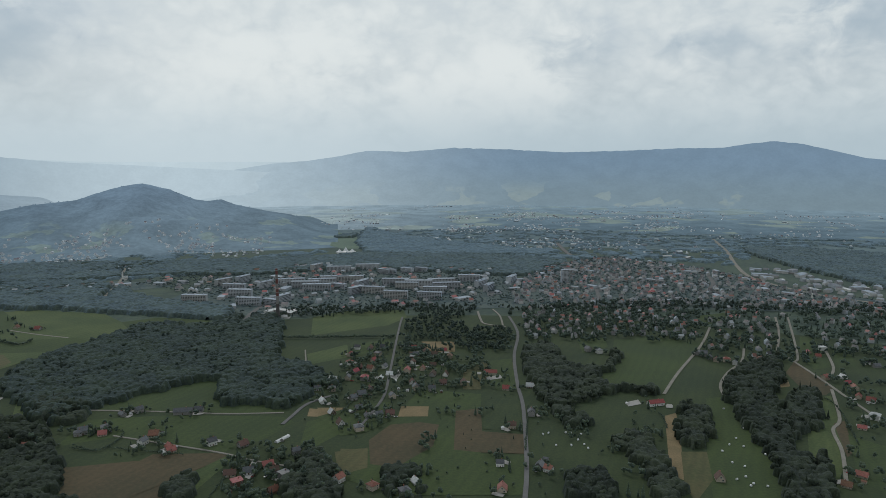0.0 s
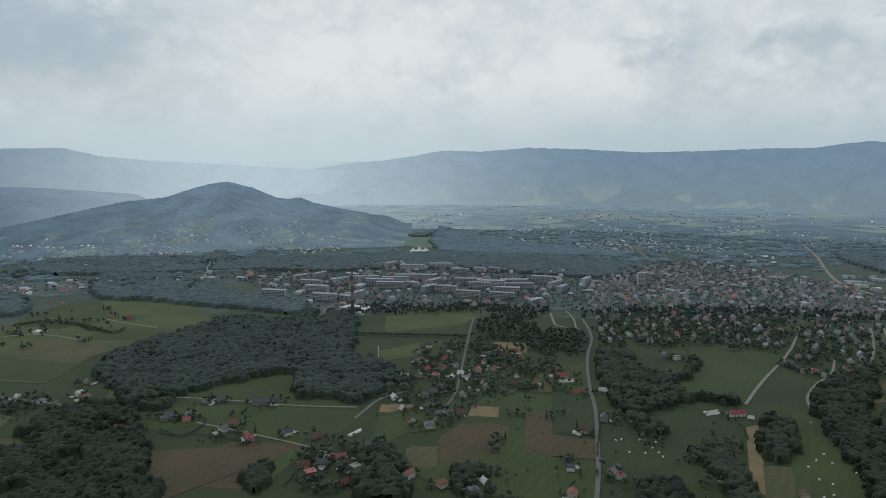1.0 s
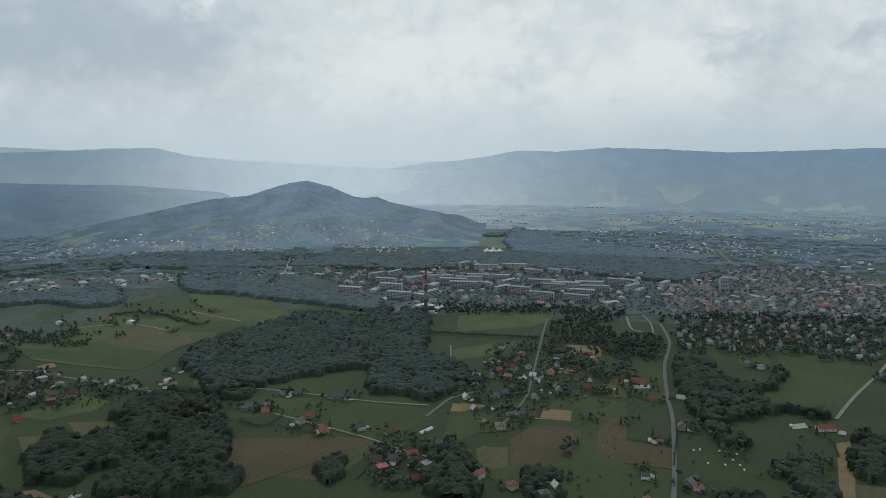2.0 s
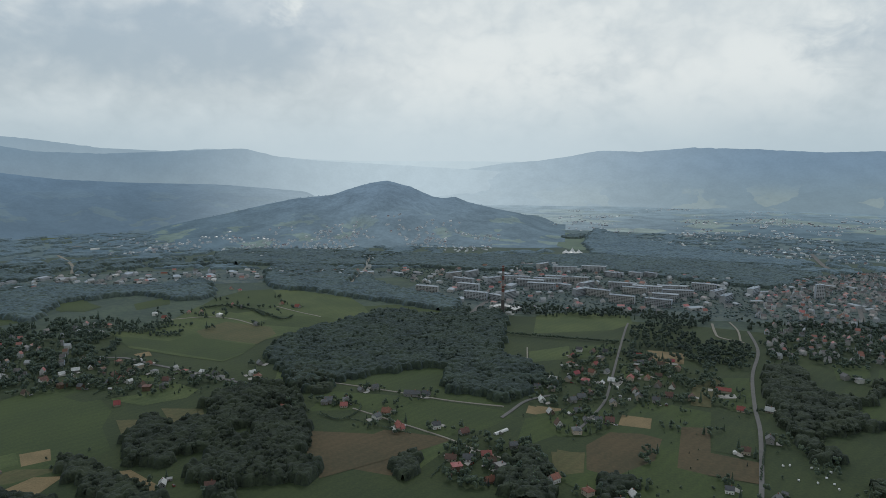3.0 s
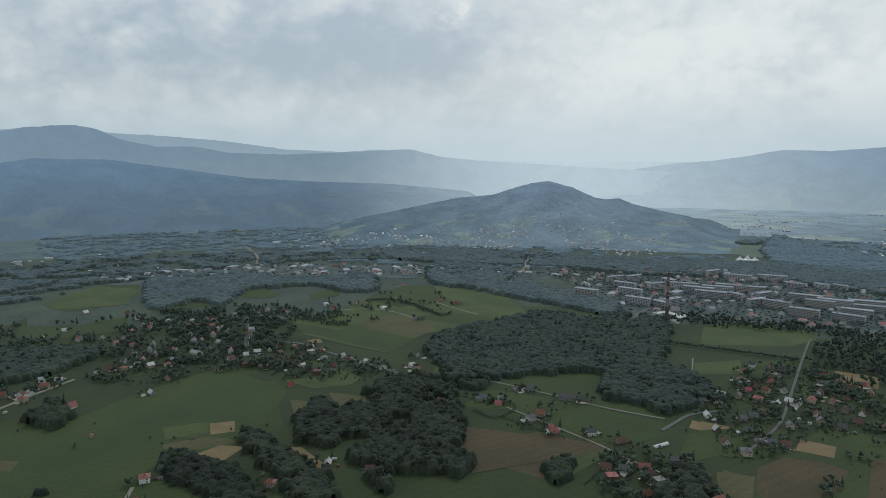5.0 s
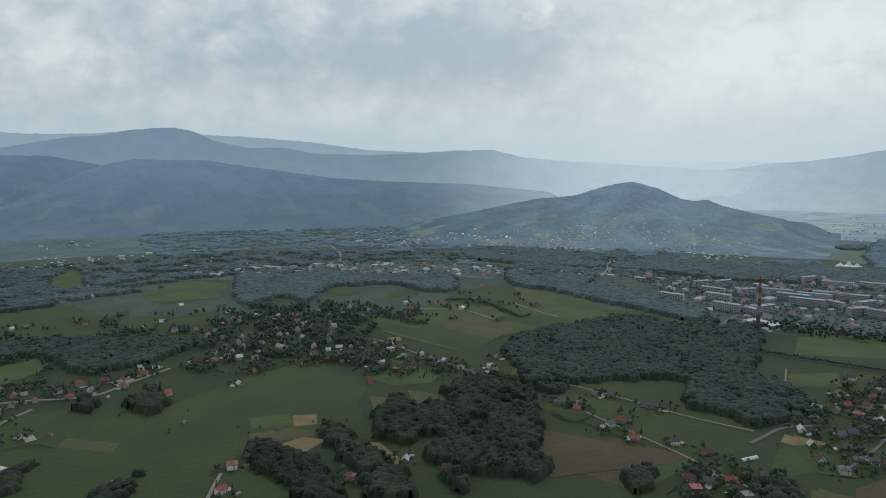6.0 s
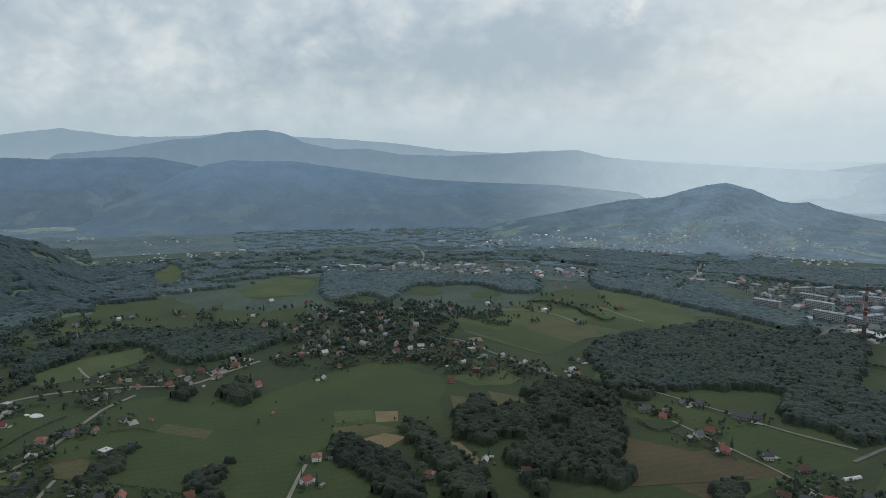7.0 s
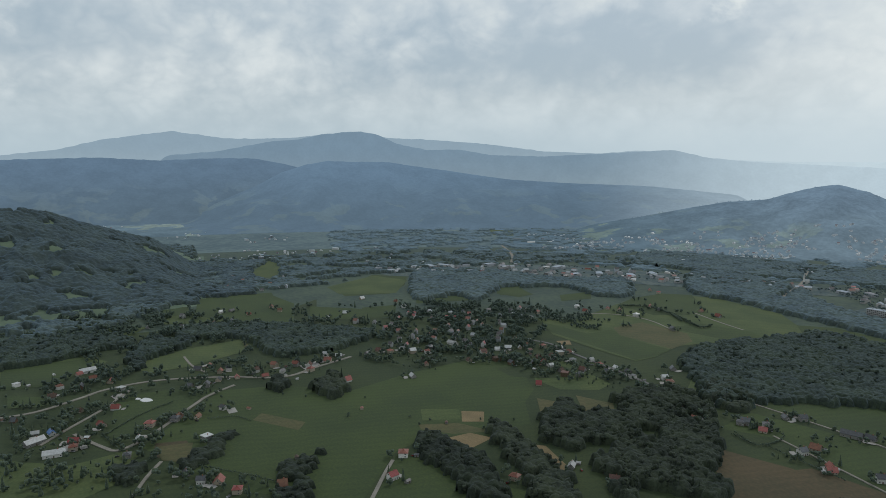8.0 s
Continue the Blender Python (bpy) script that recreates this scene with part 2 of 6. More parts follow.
TCLAY = material("hazed_town_clay_roofs", (0.34, 0.14, 0.1), (0.21, 0.095, 0.072), 0.1, 1.0, 0.55, sheen=0.14, spread=0.4, island=True, tint=(0.32, 0.61, 1.0))
TDARK = material("hazed_town_dark_roofs", (0.16, 0.14, 0.13), (0.085, 0.077, 0.074), 0.1, 1.0, 0.5, sheen=0.16, spread=0.5, island=True, tint=(0.32, 0.61, 1.0))
DPALE = material("hazed_distant_pale_roofs", (0.62, 0.63, 0.63), (0.46, 0.48, 0.49), 0.1, 1.0, 0.35, sheen=0.5, tint=(0.6, 0.8, 1.0))
DGREY = material("hazed_distant_grey_roofs", (0.24, 0.25, 0.26), (0.13, 0.145, 0.155), 0.02, 0.3, 0.35, sheen=0.5, tint=(0.5, 0.74, 1.0))
DRED = material("hazed_distant_clay_roofs", (0.23, 0.14, 0.12), (0.15, 0.1, 0.09), 0.1, 1.0, 0.9, sheen=0.55, tint=(0.38, 0.66, 1.0))
BARK = material("bark", (0.1, 0.08, 0.06), None, 1.0, 6.0, 0.95)
RED = material("red_clay_tiles", (0.27, 0.07, 0.052), (0.16, 0.05, 0.04), 0.6, 4.0, 0.55, spread=0.4)
ORANGE = material("orange_clay_tiles", (0.29, 0.12, 0.08), (0.17, 0.078, 0.056), 0.6, 4.0, 0.6, spread=0.4)
BROWN = material("brown_tiles", (0.13, 0.075, 0.055), (0.085, 0.05, 0.04), 0.6, 4.0, 0.7, spread=0.3)
SLATE = material("dark_grey_roofing", (0.105, 0.11, 0.12), (0.06, 0.065, 0.072), 0.6, 4.0, 0.38, spread=0.4)
ZINC = material("pale_metal_roofing", (0.55, 0.56, 0.56), (0.38, 0.39, 0.39), 0.5, 3.0, 0.3, spread=0.25)
BLUE = material("blue_metal_roofing", (0.045, 0.17, 0.42), (0.035, 0.13, 0.34), 0.5, 3.0, 0.45)
WHITE = material("white_render", (0.72, 0.71, 0.68), (0.55, 0.545, 0.52), 0.6, 3.0, 0.9, spread=0.15)
CREAM = material("cream_render", (0.42, 0.37, 0.29), (0.32, 0.28, 0.22), 0.6, 3.0, 0.9, spread=0.2)
GREY = material("grey_render", (0.25, 0.245, 0.23), (0.18, 0.178, 0.17), 0.6, 3.0, 0.9, spread=0.2)
TIMBER = material("weathered_timber", (0.15, 0.1, 0.065), (0.09, 0.062, 0.042), 0.8, 5.0, 0.9, spread=0.2)
BRICK = material("red_brick", (0.3, 0.12, 0.08), (0.2, 0.085, 0.06), 0.8, 5.0, 0.9)
# apartment block walls, haze imitated by a bluish sheen
BLOCKW = material("hazed_block_render", (0.42, 0.43, 0.44), (0.31, 0.32, 0.33), 0.05, 0.6, 0.9, sheen=0.3, spread=0.2, tint=(0.32, 0.61, 1.0))
PANE = material("dark_window_glass", (0.03, 0.035, 0.04), None, 1.0, 4.0, 0.12)
CONCRETE = material("concrete", (0.4, 0.39, 0.37), (0.3, 0.295, 0.28), 0.3, 2.0, 0.9)
FILM = material("white_plastic_sheet", (0.75, 0.76, 0.76), (0.62, 0.63, 0.64), 0.5, 2.0, 0.4)
ROOFS = {"R": RED, "O": ORANGE, "B": BROWN, "S": SLATE, "Z": ZINC, "U": BLUE}
WALLS = {"W": WHITE, "C": CREAM, "G": GREY, "T": TIMBER}
# ranges, hill and plain glow by themselves; their colours hold the painted haze
RIDGE_FAR = glowing_haze_backdrop("far_mountain_haze_glow", (0.315, 0.392, 0.427), (0.261, 0.342, 0.396), 150, 420, 1.0, (0.324, 0.396, 0.432), 200, 0.2, 400, 0.02, veil=(0.53, 0.62, 0.645))
RIDGE_OUTER = glowing_haze_backdrop("outer_mountain_haze_glow", (0.207, 0.273, 0.317), (0.180, 0.255, 0.317), 100, 400, 1.0, (0.220, 0.286, 0.321), 220, 0.3, 300, 0.03, veil=(0.47, 0.56, 0.595))
RIDGE_BACK = glowing_haze_backdrop("back_mountain_haze_glow", (0.095, 0.139, 0.176), (0.117, 0.176, 0.239), 20, 300, 0.45, (0.114, 0.158, 0.181), 220, 0.36, 190, 0.06)
RIDGE_MID = glowing_haze_backdrop("middle_mountain_haze_glow", (0.100, 0.148, 0.19), (0.130, 0.198, 0.268), 20, 280, 0.8, (0.114, 0.162, 0.188), 190, 0.34, 120, 0.06)
RIDGE_RIGHT = glowing_haze_backdrop("right_mountain_haze_glow", (0.19, 0.256, 0.29), (0.178, 0.255, 0.328), 20, 300, 1.0, (0.235, 0.295, 0.30), 170, 0.42, 240, 0.04)
HILL = glowing_haze_backdrop("wooded_hill_haze_glow", (0.086, 0.130, 0.160), (0.100, 0.156, 0.215), 0, 210, 0.12, (0.128, 0.176, 0.165), 110, 0.3, 110, 0.14)
PLAIN = glowing_haze_backdrop("far_plain_haze_glow", (0.098, 0.144, 0.172), (0.205, 0.282, 0.325), 0, 1, 0.55, (0.165, 0.212, 0.195), 0, 0.42, 210, 0.14, (2600, 4700))
# valley grass and spur wood: bluish sheen imitates haze
MIDG = material("hazed_valley_grass", (0.070, 0.094, 0.044), (0.038, 0.056, 0.030), 0.01, 0.1, 0.95, sheen=0.08, stops=(0.42, 0.58), tint=(0.32, 0.61, 1.0))
SPUR = material("hazed_spur_canopy", (0.046, 0.063, 0.046), (0.025, 0.036, 0.030), 0.02, 0.2, 0.95, sheen=0.2, bump=1.0, lumps=1.5, stops=(0.4, 0.6), tint=(0.36, 0.64, 1.0))

# ---- shapes ----
def mesh_from(name, verts, faces, mats, index=None, smooth=False):
    me = bpy.data.meshes.new(name)
    me.from_pydata([tuple(v) for v in verts], [], [tuple(f) for f in faces])
    for m in mats if isinstance(mats, (list, tuple)) else [mats]:
        me.materials.append(m)
    if index is not None:
        me.polygons.foreach_set("material_index", np.asarray(index, dtype=np.int32))
    if smooth:
        me.polygons.foreach_set("use_smooth", np.ones(len(me.polygons), dtype=bool))
    me.update()
    return me


def tri_mesh(name, v, f, mats, index=None, smooth=False):
    """A mesh from arrays of points and triangles."""
    me = bpy.data.meshes.new(name)
    me.vertices.add(len(v))
    me.vertices.foreach_set("co", np.asarray(v, dtype=np.float32).ravel())
    me.loops.add(3 * len(f))
    me.loops.foreach_set("vertex_index", np.asarray(f, dtype=np.int32).ravel())
    me.polygons.add(len(f))
    me.polygons.foreach_set("loop_start", np.arange(0, 3 * len(f), 3, dtype=np.int32))
    for m in mats if isinstance(mats, (list, tuple)) else [mats]:
        me.materials.append(m)
    if index is not None:
        me.polygons.foreach_set("material_index", np.asarray(index, dtype=np.int32))
    me.polygons.foreach_set("use_smooth", np.full(len(f), smooth, dtype=bool))
    me.update(calc_edges=True)
    return me


def inside(pts, poly):
    """Which of the points (an array) lie inside the outline."""
    pts, res = np.asarray(pts, dtype=float), np.zeros(len(pts), dtype=bool)
    for (x0, y0), (x1, y1) in zip(poly, poly[1:] + poly[:1]):
        if y0 != y1:
            cross = (y0 > pts[:, 1]) != (y1 > pts[:, 1])
            res ^= cross & (pts[:, 0] < (x1 - x0) * (pts[:, 1] - y0) / (y1 - y0) + x0)
    return res


def rounded(poly, closed=True, steps=4):
    """A smooth line through the corners (Catmull-Rom)."""
    p, n, outp = [Vector((*q, 0)) for q in poly], len(poly), []
    for i in range(n if closed else n - 1):
        a, b, c, d = (p[(i + k) % n] if closed else p[min(max(i + k, 0), n - 1)] for k in (-1, 0, 1, 2))
        for s in range(steps):
            t = s / steps
            q = 0.5 * ((2 * b) + (c - a) * t + (2 * a - 5 * b + 4 * c - d) * t * t + (3 * b - a - 3 * c + d) * t ** 3)
            outp.append((q.x, q.y))
    if not closed:
        outp.append((p[-1].x, p[-1].y))
    return outp


# ---- ground: one sheet to the horizon ----
rings = [0, 120, 300, 500, 800, 1200, 1700, 2200, 2700, 3200, 3700, 4200, 4600, 4950]
gv, gf, gi = [(0, 0, 0)], [], []
for r in rings[1:]:
    for k in range(96):
        a = 2 * math.pi * k / 96
        gv.append((r * math.cos(a), r * math.sin(a), 0))
for j in range(len(rings) - 1):
    for k in range(96):
        k2 = (k + 1) % 96
        if j == 0:
            gf.append((0, 1 + k, 1 + k2))
        else:
            o, q = 1 + (j - 1) * 96, 1 + j * 96
            gf.append((o + k, q + k, q + k2, o + k2))
        # outer rings take grass with more haze put into its colour
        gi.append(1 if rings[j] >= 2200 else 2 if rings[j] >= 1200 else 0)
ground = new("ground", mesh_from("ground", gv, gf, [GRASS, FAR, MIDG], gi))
tagged(ground, "green meadow valley floor reaching the mountains", "ground", kind="structure")


def ridge(name, line, reach, crest, back, mat, label, rough=0.06, fade=4.0):
    """A mountain range: crest heights by heading and angle over the level, set at a distance."""
    heads, angles = [p[0] for p in line], [p[1] for p in line]
    order = np.argsort(heads)
    heads, angles = np.array(heads)[order], np.array(angles)[order]
    cols, rows_ = int((heads[-1] - heads[0]) / 0.25) + 1, 16
    v, f = [], []
    for i in range(cols):
        h = heads[0] + (heads[-1] - heads[0]) * i / (cols - 1)
        top = EYE + crest * math.tan(radians(float(np.interp(h, heads, angles))))
        edge = min(1.0, min(h - heads[0], heads[-1] - h) / fade)
        top = max(top * edge * edge * (3 - 2 * edge), 2.0)
        sx, sy = -math.sin(radians(h)), math.cos(radians(h))
        for j in range(rows_ + 3):
            if j <= rows_:
                s = j / rows_
                r, z = reach + (crest - reach) * s, top * (s ** 1.25)
                q = noise.fractal(Vector((sx * r, sy * r, 0)) / (crest * 0.06), 1.0, 2.0, 5)
                z += top * rough * q * math.sin(math.pi * min(1, s * 0.97 + 0.02)) * 2.0
                if j == rows_:
                    z += top * 0.012 * noise.fractal(Vector((h * 1.7, 3, 0)), 1.0, 2.0, 4)
            else:
                s = (j - rows_) / 2
                r, z = crest + (back - crest) * s, top * (1 - s) - 1.0
            v.append((sx * r, sy * r, z if j else -1.0))
    w = rows_ + 3
    for i in range(cols - 1):
        for j in range(w - 1):
            f.append((i * w + j, i * w + j + 1, (i + 1) * w + j + 1, (i + 1) * w + j))
    ob = new(name, mesh_from(name, v, f, mat, smooth=True))
    return tagged(ob, label, "mountain", kind="structure")


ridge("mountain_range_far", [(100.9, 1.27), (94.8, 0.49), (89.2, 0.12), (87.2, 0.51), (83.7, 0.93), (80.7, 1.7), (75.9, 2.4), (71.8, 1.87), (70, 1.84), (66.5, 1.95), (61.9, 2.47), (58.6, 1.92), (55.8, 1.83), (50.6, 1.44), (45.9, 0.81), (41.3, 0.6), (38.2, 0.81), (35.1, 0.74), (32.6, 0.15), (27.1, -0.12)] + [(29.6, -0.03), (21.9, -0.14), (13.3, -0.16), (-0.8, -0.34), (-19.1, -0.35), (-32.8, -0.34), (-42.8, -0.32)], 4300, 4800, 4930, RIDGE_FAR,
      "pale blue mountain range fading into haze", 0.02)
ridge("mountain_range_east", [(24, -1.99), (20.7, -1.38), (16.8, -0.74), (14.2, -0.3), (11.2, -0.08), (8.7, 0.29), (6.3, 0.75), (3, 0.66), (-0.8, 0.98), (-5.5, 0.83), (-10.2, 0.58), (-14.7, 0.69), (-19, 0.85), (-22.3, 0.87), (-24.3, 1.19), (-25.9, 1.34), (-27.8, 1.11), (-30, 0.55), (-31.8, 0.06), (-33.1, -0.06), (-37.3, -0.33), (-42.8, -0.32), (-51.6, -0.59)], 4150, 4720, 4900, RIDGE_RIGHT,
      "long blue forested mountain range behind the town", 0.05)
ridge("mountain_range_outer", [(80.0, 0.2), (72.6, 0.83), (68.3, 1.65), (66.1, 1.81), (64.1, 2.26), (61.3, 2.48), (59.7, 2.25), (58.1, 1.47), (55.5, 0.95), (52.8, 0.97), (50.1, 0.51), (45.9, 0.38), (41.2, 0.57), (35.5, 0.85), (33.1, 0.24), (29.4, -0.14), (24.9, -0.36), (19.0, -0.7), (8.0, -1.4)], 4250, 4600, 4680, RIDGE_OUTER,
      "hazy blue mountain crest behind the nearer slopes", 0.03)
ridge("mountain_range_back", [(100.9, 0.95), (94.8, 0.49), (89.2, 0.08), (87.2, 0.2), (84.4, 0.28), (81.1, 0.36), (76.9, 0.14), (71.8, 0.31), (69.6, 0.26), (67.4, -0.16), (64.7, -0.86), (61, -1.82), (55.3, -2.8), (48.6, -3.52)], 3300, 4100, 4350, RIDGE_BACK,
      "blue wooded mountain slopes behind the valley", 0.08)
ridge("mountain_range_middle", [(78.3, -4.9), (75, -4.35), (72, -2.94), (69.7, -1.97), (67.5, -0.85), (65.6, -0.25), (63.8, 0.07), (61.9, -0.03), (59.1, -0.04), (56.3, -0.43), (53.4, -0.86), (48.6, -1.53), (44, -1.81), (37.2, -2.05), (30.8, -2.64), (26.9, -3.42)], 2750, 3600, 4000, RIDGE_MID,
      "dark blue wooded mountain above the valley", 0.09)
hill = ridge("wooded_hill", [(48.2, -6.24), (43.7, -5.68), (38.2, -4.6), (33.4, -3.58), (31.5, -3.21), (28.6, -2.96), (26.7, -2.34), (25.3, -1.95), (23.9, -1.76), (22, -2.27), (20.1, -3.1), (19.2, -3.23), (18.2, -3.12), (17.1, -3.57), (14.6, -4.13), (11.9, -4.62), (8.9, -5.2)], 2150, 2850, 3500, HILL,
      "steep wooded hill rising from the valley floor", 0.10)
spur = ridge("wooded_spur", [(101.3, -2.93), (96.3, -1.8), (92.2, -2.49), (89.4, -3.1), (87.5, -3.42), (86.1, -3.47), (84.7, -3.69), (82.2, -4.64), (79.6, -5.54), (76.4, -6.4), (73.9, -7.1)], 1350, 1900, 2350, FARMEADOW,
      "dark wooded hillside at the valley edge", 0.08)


# far plain sheet, glowing with haze painted into its emission
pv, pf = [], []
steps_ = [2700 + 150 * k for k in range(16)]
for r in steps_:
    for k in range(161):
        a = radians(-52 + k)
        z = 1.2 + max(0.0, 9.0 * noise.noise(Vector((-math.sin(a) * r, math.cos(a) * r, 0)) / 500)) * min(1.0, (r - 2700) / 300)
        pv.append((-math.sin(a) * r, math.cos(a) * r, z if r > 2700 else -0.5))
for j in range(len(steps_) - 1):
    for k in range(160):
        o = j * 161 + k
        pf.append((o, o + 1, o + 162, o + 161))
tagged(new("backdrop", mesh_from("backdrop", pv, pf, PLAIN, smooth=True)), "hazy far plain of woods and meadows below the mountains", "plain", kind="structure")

# ---- fields and roads ----
laid = [0.02]


def field(poly, mat, label, round_=False):
    line = rounded(poly) if round_ else rounded(poly, steps=1)
    laid[0] += 0.004
    line = [(x + 1.2 * noise.noise(Vector((x * 0.05, y * 0.05, 1))), y + 1.2 * noise.noise(Vector((x * 0.05, y * 0.05, 7)))) for x, y in line]
    bm = bmesh.new()
    face = bm.faces.new([bm.verts.new((x, y, laid[0])) for x, y in line])
    if face.calc_area() and face.normal.z < 0:
        face.normal_flip()
    bmesh.ops.triangulate(bm, faces=bm.faces[:])
    bmesh.ops.recalc_face_normals(bm, faces=bm.faces[:])
    me = bpy.data.meshes.new("field")
    bm.to_mesh(me)
    bm.free()
    me.materials.append(mat)
    return tagged(new("field", me), label, "field", kind="structure")


def road(poly, width, mat, label, name="road", z=0.75):
    line = rounded(poly, False, 6)
    v, f = [], []
    for i, (x, y) in enumerate(line):
        a, b = line[max(i - 1, 0)], line[min(i + 1, len(line) - 1)]
        d = Vector((b[0] - a[0], b[1] - a[1])).normalized()
        for s, h in ((-0.5, -0.75), (-0.5, 0), (0.5, 0), (0.5, -0.75)):
            v.append((x - d.y * width * s, y + d.x * width * s, z + h))
        if i:
            o = 4 * i
            for k in range(3):
                f.append((o - 4 + k, o + k, o + k + 1, o - 3 + k))
    bm = bmesh.new()
    me = mesh_from(name, v, f, mat)
    bm.from_mesh(me)
    bmesh.ops.recalc_face_normals(bm, faces=bm.faces[:])
    bm.to_mesh(me)
    bm.free()
    return tagged(new(name, me), label, "road", kind="structure")

CLEARINGS = [[(34, 1182), (80, 1276), (121, 1246), (113, 1119), (71, 1089), (35, 1097)]]   # cemetery and meadows kept free of trees
# ---- fields ----
LUSHL, OLIVEL, SOILL, STRAWL = "bright green grass field", "olive green mown meadow", "brown bare ploughed soil field", "small yellow stubble field"
field([(-399, 730), (-362, 779), (-323, 820), (-294, 849), (-260, 758), (-238, 773), (-192, 748), (-177, 727), (-241, 719), (-312, 724)], LUSH, LUSHL)
field([(-382, 636), (-390, 703), (-310, 717), (-177, 712), (-161, 696), (-180, 654), (-213, 622), (-272, 639), (-336, 656)], LUSH, LUSHL)
field([(-356, 581), (-345, 619), (-318, 636), (-287, 622), (-287, 592), (-287, 554), (-306, 544), (-335, 549)], GRASS, LUSHL)
field([(-320, 552), (-294, 584), (-279, 617), (-212, 620), (-203, 607), (-224, 564), (-226, 524), (-310, 525)], SOIL, SOILL)
field([(-237, 564), (-207, 612), (-200, 603), (-212, 544), (-215, 532)], OLIVE, OLIVEL)
field([(-20, 1014), (18, 1015), (17, 964), (-18, 959)], STRAW, STRAWL, False)
field([(-100, 629), (-76, 626), (-72, 578), (-95, 580)], DRYG, STRAWL)
field([(-152, 737), (-115, 729), (-119, 709), (-150, 713)], STRAW, STRAWL)
field([(-234, 1185), (-183, 1237), (-75, 1240), (-65, 1186), (-93, 1125), (-213, 1058)], OLIVE, OLIVEL)
field([(-269, 1098), (-230, 1141), (-215, 1053), (-246, 1021)], GRASS, LUSHL)
field([(-198, 953), (-147, 1004), (-135, 938), (-186, 902)], OLIVE, OLIVEL)
field([(-141, 997), (-85, 1037), (-77, 993), (-128, 935)], LUSH, LUSHL)
field([(-147, 697), (-112, 721), (-98, 677), (-127, 634), (-143, 642)], LUSH, LUSHL)
field([(-8, 964), (21, 962), (7, 876), (-19, 883)], LUSH, LUSHL)
field([(50, 912), (101, 911), (96, 846), (23, 831)], DRYG, OLIVEL)
field([(266, 1028), (336, 1041), (397, 1007), (335, 901), (277, 797), (219, 798), (177, 815), (224, 876)], LUSH, LUSHL)
field([(109, 778), (136, 723), (182, 707), (228, 715), (216, 620), (198, 552), (167, 530), (72, 523), (92, 676)], GRASS, LUSHL)
field([(311, 768), (340, 773), (322, 675), (311, 601), (278, 523), (222, 523), (254, 620)], LUSH, LUSHL)
field([(243, 713), (259, 721), (234, 633), (212, 562), (203, 573)], STRAW, STRAWL)
field([(229, 620), (254, 620), (237, 562), (207, 523), (209, 552)], DRYG, OLIVEL)
field([(331, 797), (357, 797), (399, 835), (383, 858), (355, 829)], GRASS, LUSHL)
field([(439, 863), (451, 863), (431, 809), (416, 805)], STRAW, STRAWL)
field([(489, 913), (484, 839), (477, 796), (456, 776), (440, 796), (452, 863)], SOIL, SOILL)
field([(422, 758), (463, 776), (416, 674), (354, 562), (309, 532), (353, 620)], OLIVE, OLIVEL)
field([(416, 690), (432, 697), (396, 619), (382, 607)], SOIL, SOILL)
field([(414, 660), (435, 632), (375, 532), (365, 562)], LUSH, LUSHL)
field([(568, 1049), (582, 1032), (526, 887), (496, 875), (511, 940)], LUSH, LUSHL)
field([(590, 999), (606, 984), (560, 887), (533, 887)], LUSH, LUSHL)
field([(453, 1187), (527, 1218), (515, 1165), (449, 1125)], LUSH, LUSHL)
field([(210, 1035), (256, 1041), (247, 986), (203, 956)], LUSH, LUSHL)
field([(-692, 130), (-812, 247), (-787, 317), (-717, 376), (-733, 469), (-734, 575), (-684, 621), (-587, 561), (-561, 523), (-510, 483), (-509, 428), (-546, 377), (-535, 328), (-467, 253), (-539, 184), (-615, 153)], LUSH, LUSHL)
field([(-583, 445), (-566, 464), (-543, 446), (-558, 427)], STRAW, STRAWL, False)
field([(-532, 386), (-529, 415), (-505, 426), (-497, 391), (-504, 374)], STRAW, STRAWL)
field([(-578, 384), (-557, 421), (-517, 437), (-537, 399), (-566, 379)], DRYG, STRAWL)
field([(-614, 411), (-590, 447), (-564, 430), (-585, 394)], OLIVE, OLIVEL)
field([(-710, 260), (-656, 289), (-640, 274), (-696, 245)], DRYG, STRAWL)
field([(-529, 325), (-500, 344), (-440, 358), (-401, 376), (-387, 363), (-464, 257)], LUSH, LUSHL)
field([(-694, 144), (-683, 171), (-650, 170), (-645, 146), (-664, 134)], SOIL, SOILL)
field([(-718, 99), (-803, 154), (-810, 206), (-775, 206), (-718, 147), (-703, 120)], GRASS, LUSHL)
field([(-861, 138), (-854, 197), (-812, 254), (-793, 208), (-808, 161)], LUSH, LUSHL)
field([(-740, 15), (-688, 66), (-691, 115), (-681, 128), (-621, 92), (-608, 60), (-650, 3)], OLIVE, OLIVEL)
field([(-1091, 32), (-1073, 134), (-1032, 157), (-998, 138), (-1011, 66), (-1018, 29)], OLIVE, OLIVEL)
field([(-965, 248), (-1021, 280), (-1028, 352), (-994, 348), (-960, 302)], DRYG, OLIVEL)
field([(-972, 172), (-1010, 205), (-1018, 262), (-967, 245), (-943, 191)], OLIVE, OLIVEL)
field([(-676, 640), (-648, 679), (-545, 654), (-539, 626), (-568, 587), (-615, 589)], OLIVE, OLIVEL)
field([(-542, 588), (-497, 602), (-466, 570), (-479, 539)], DRYG, OLIVEL)
field([(-563, 543), (-530, 557), (-480, 497), (-508, 499)], DRYG, STRAWL)
CLEARINGS.append([(-1129, 963), (-1114, 1018), (-1044, 970), (-1062, 914)])
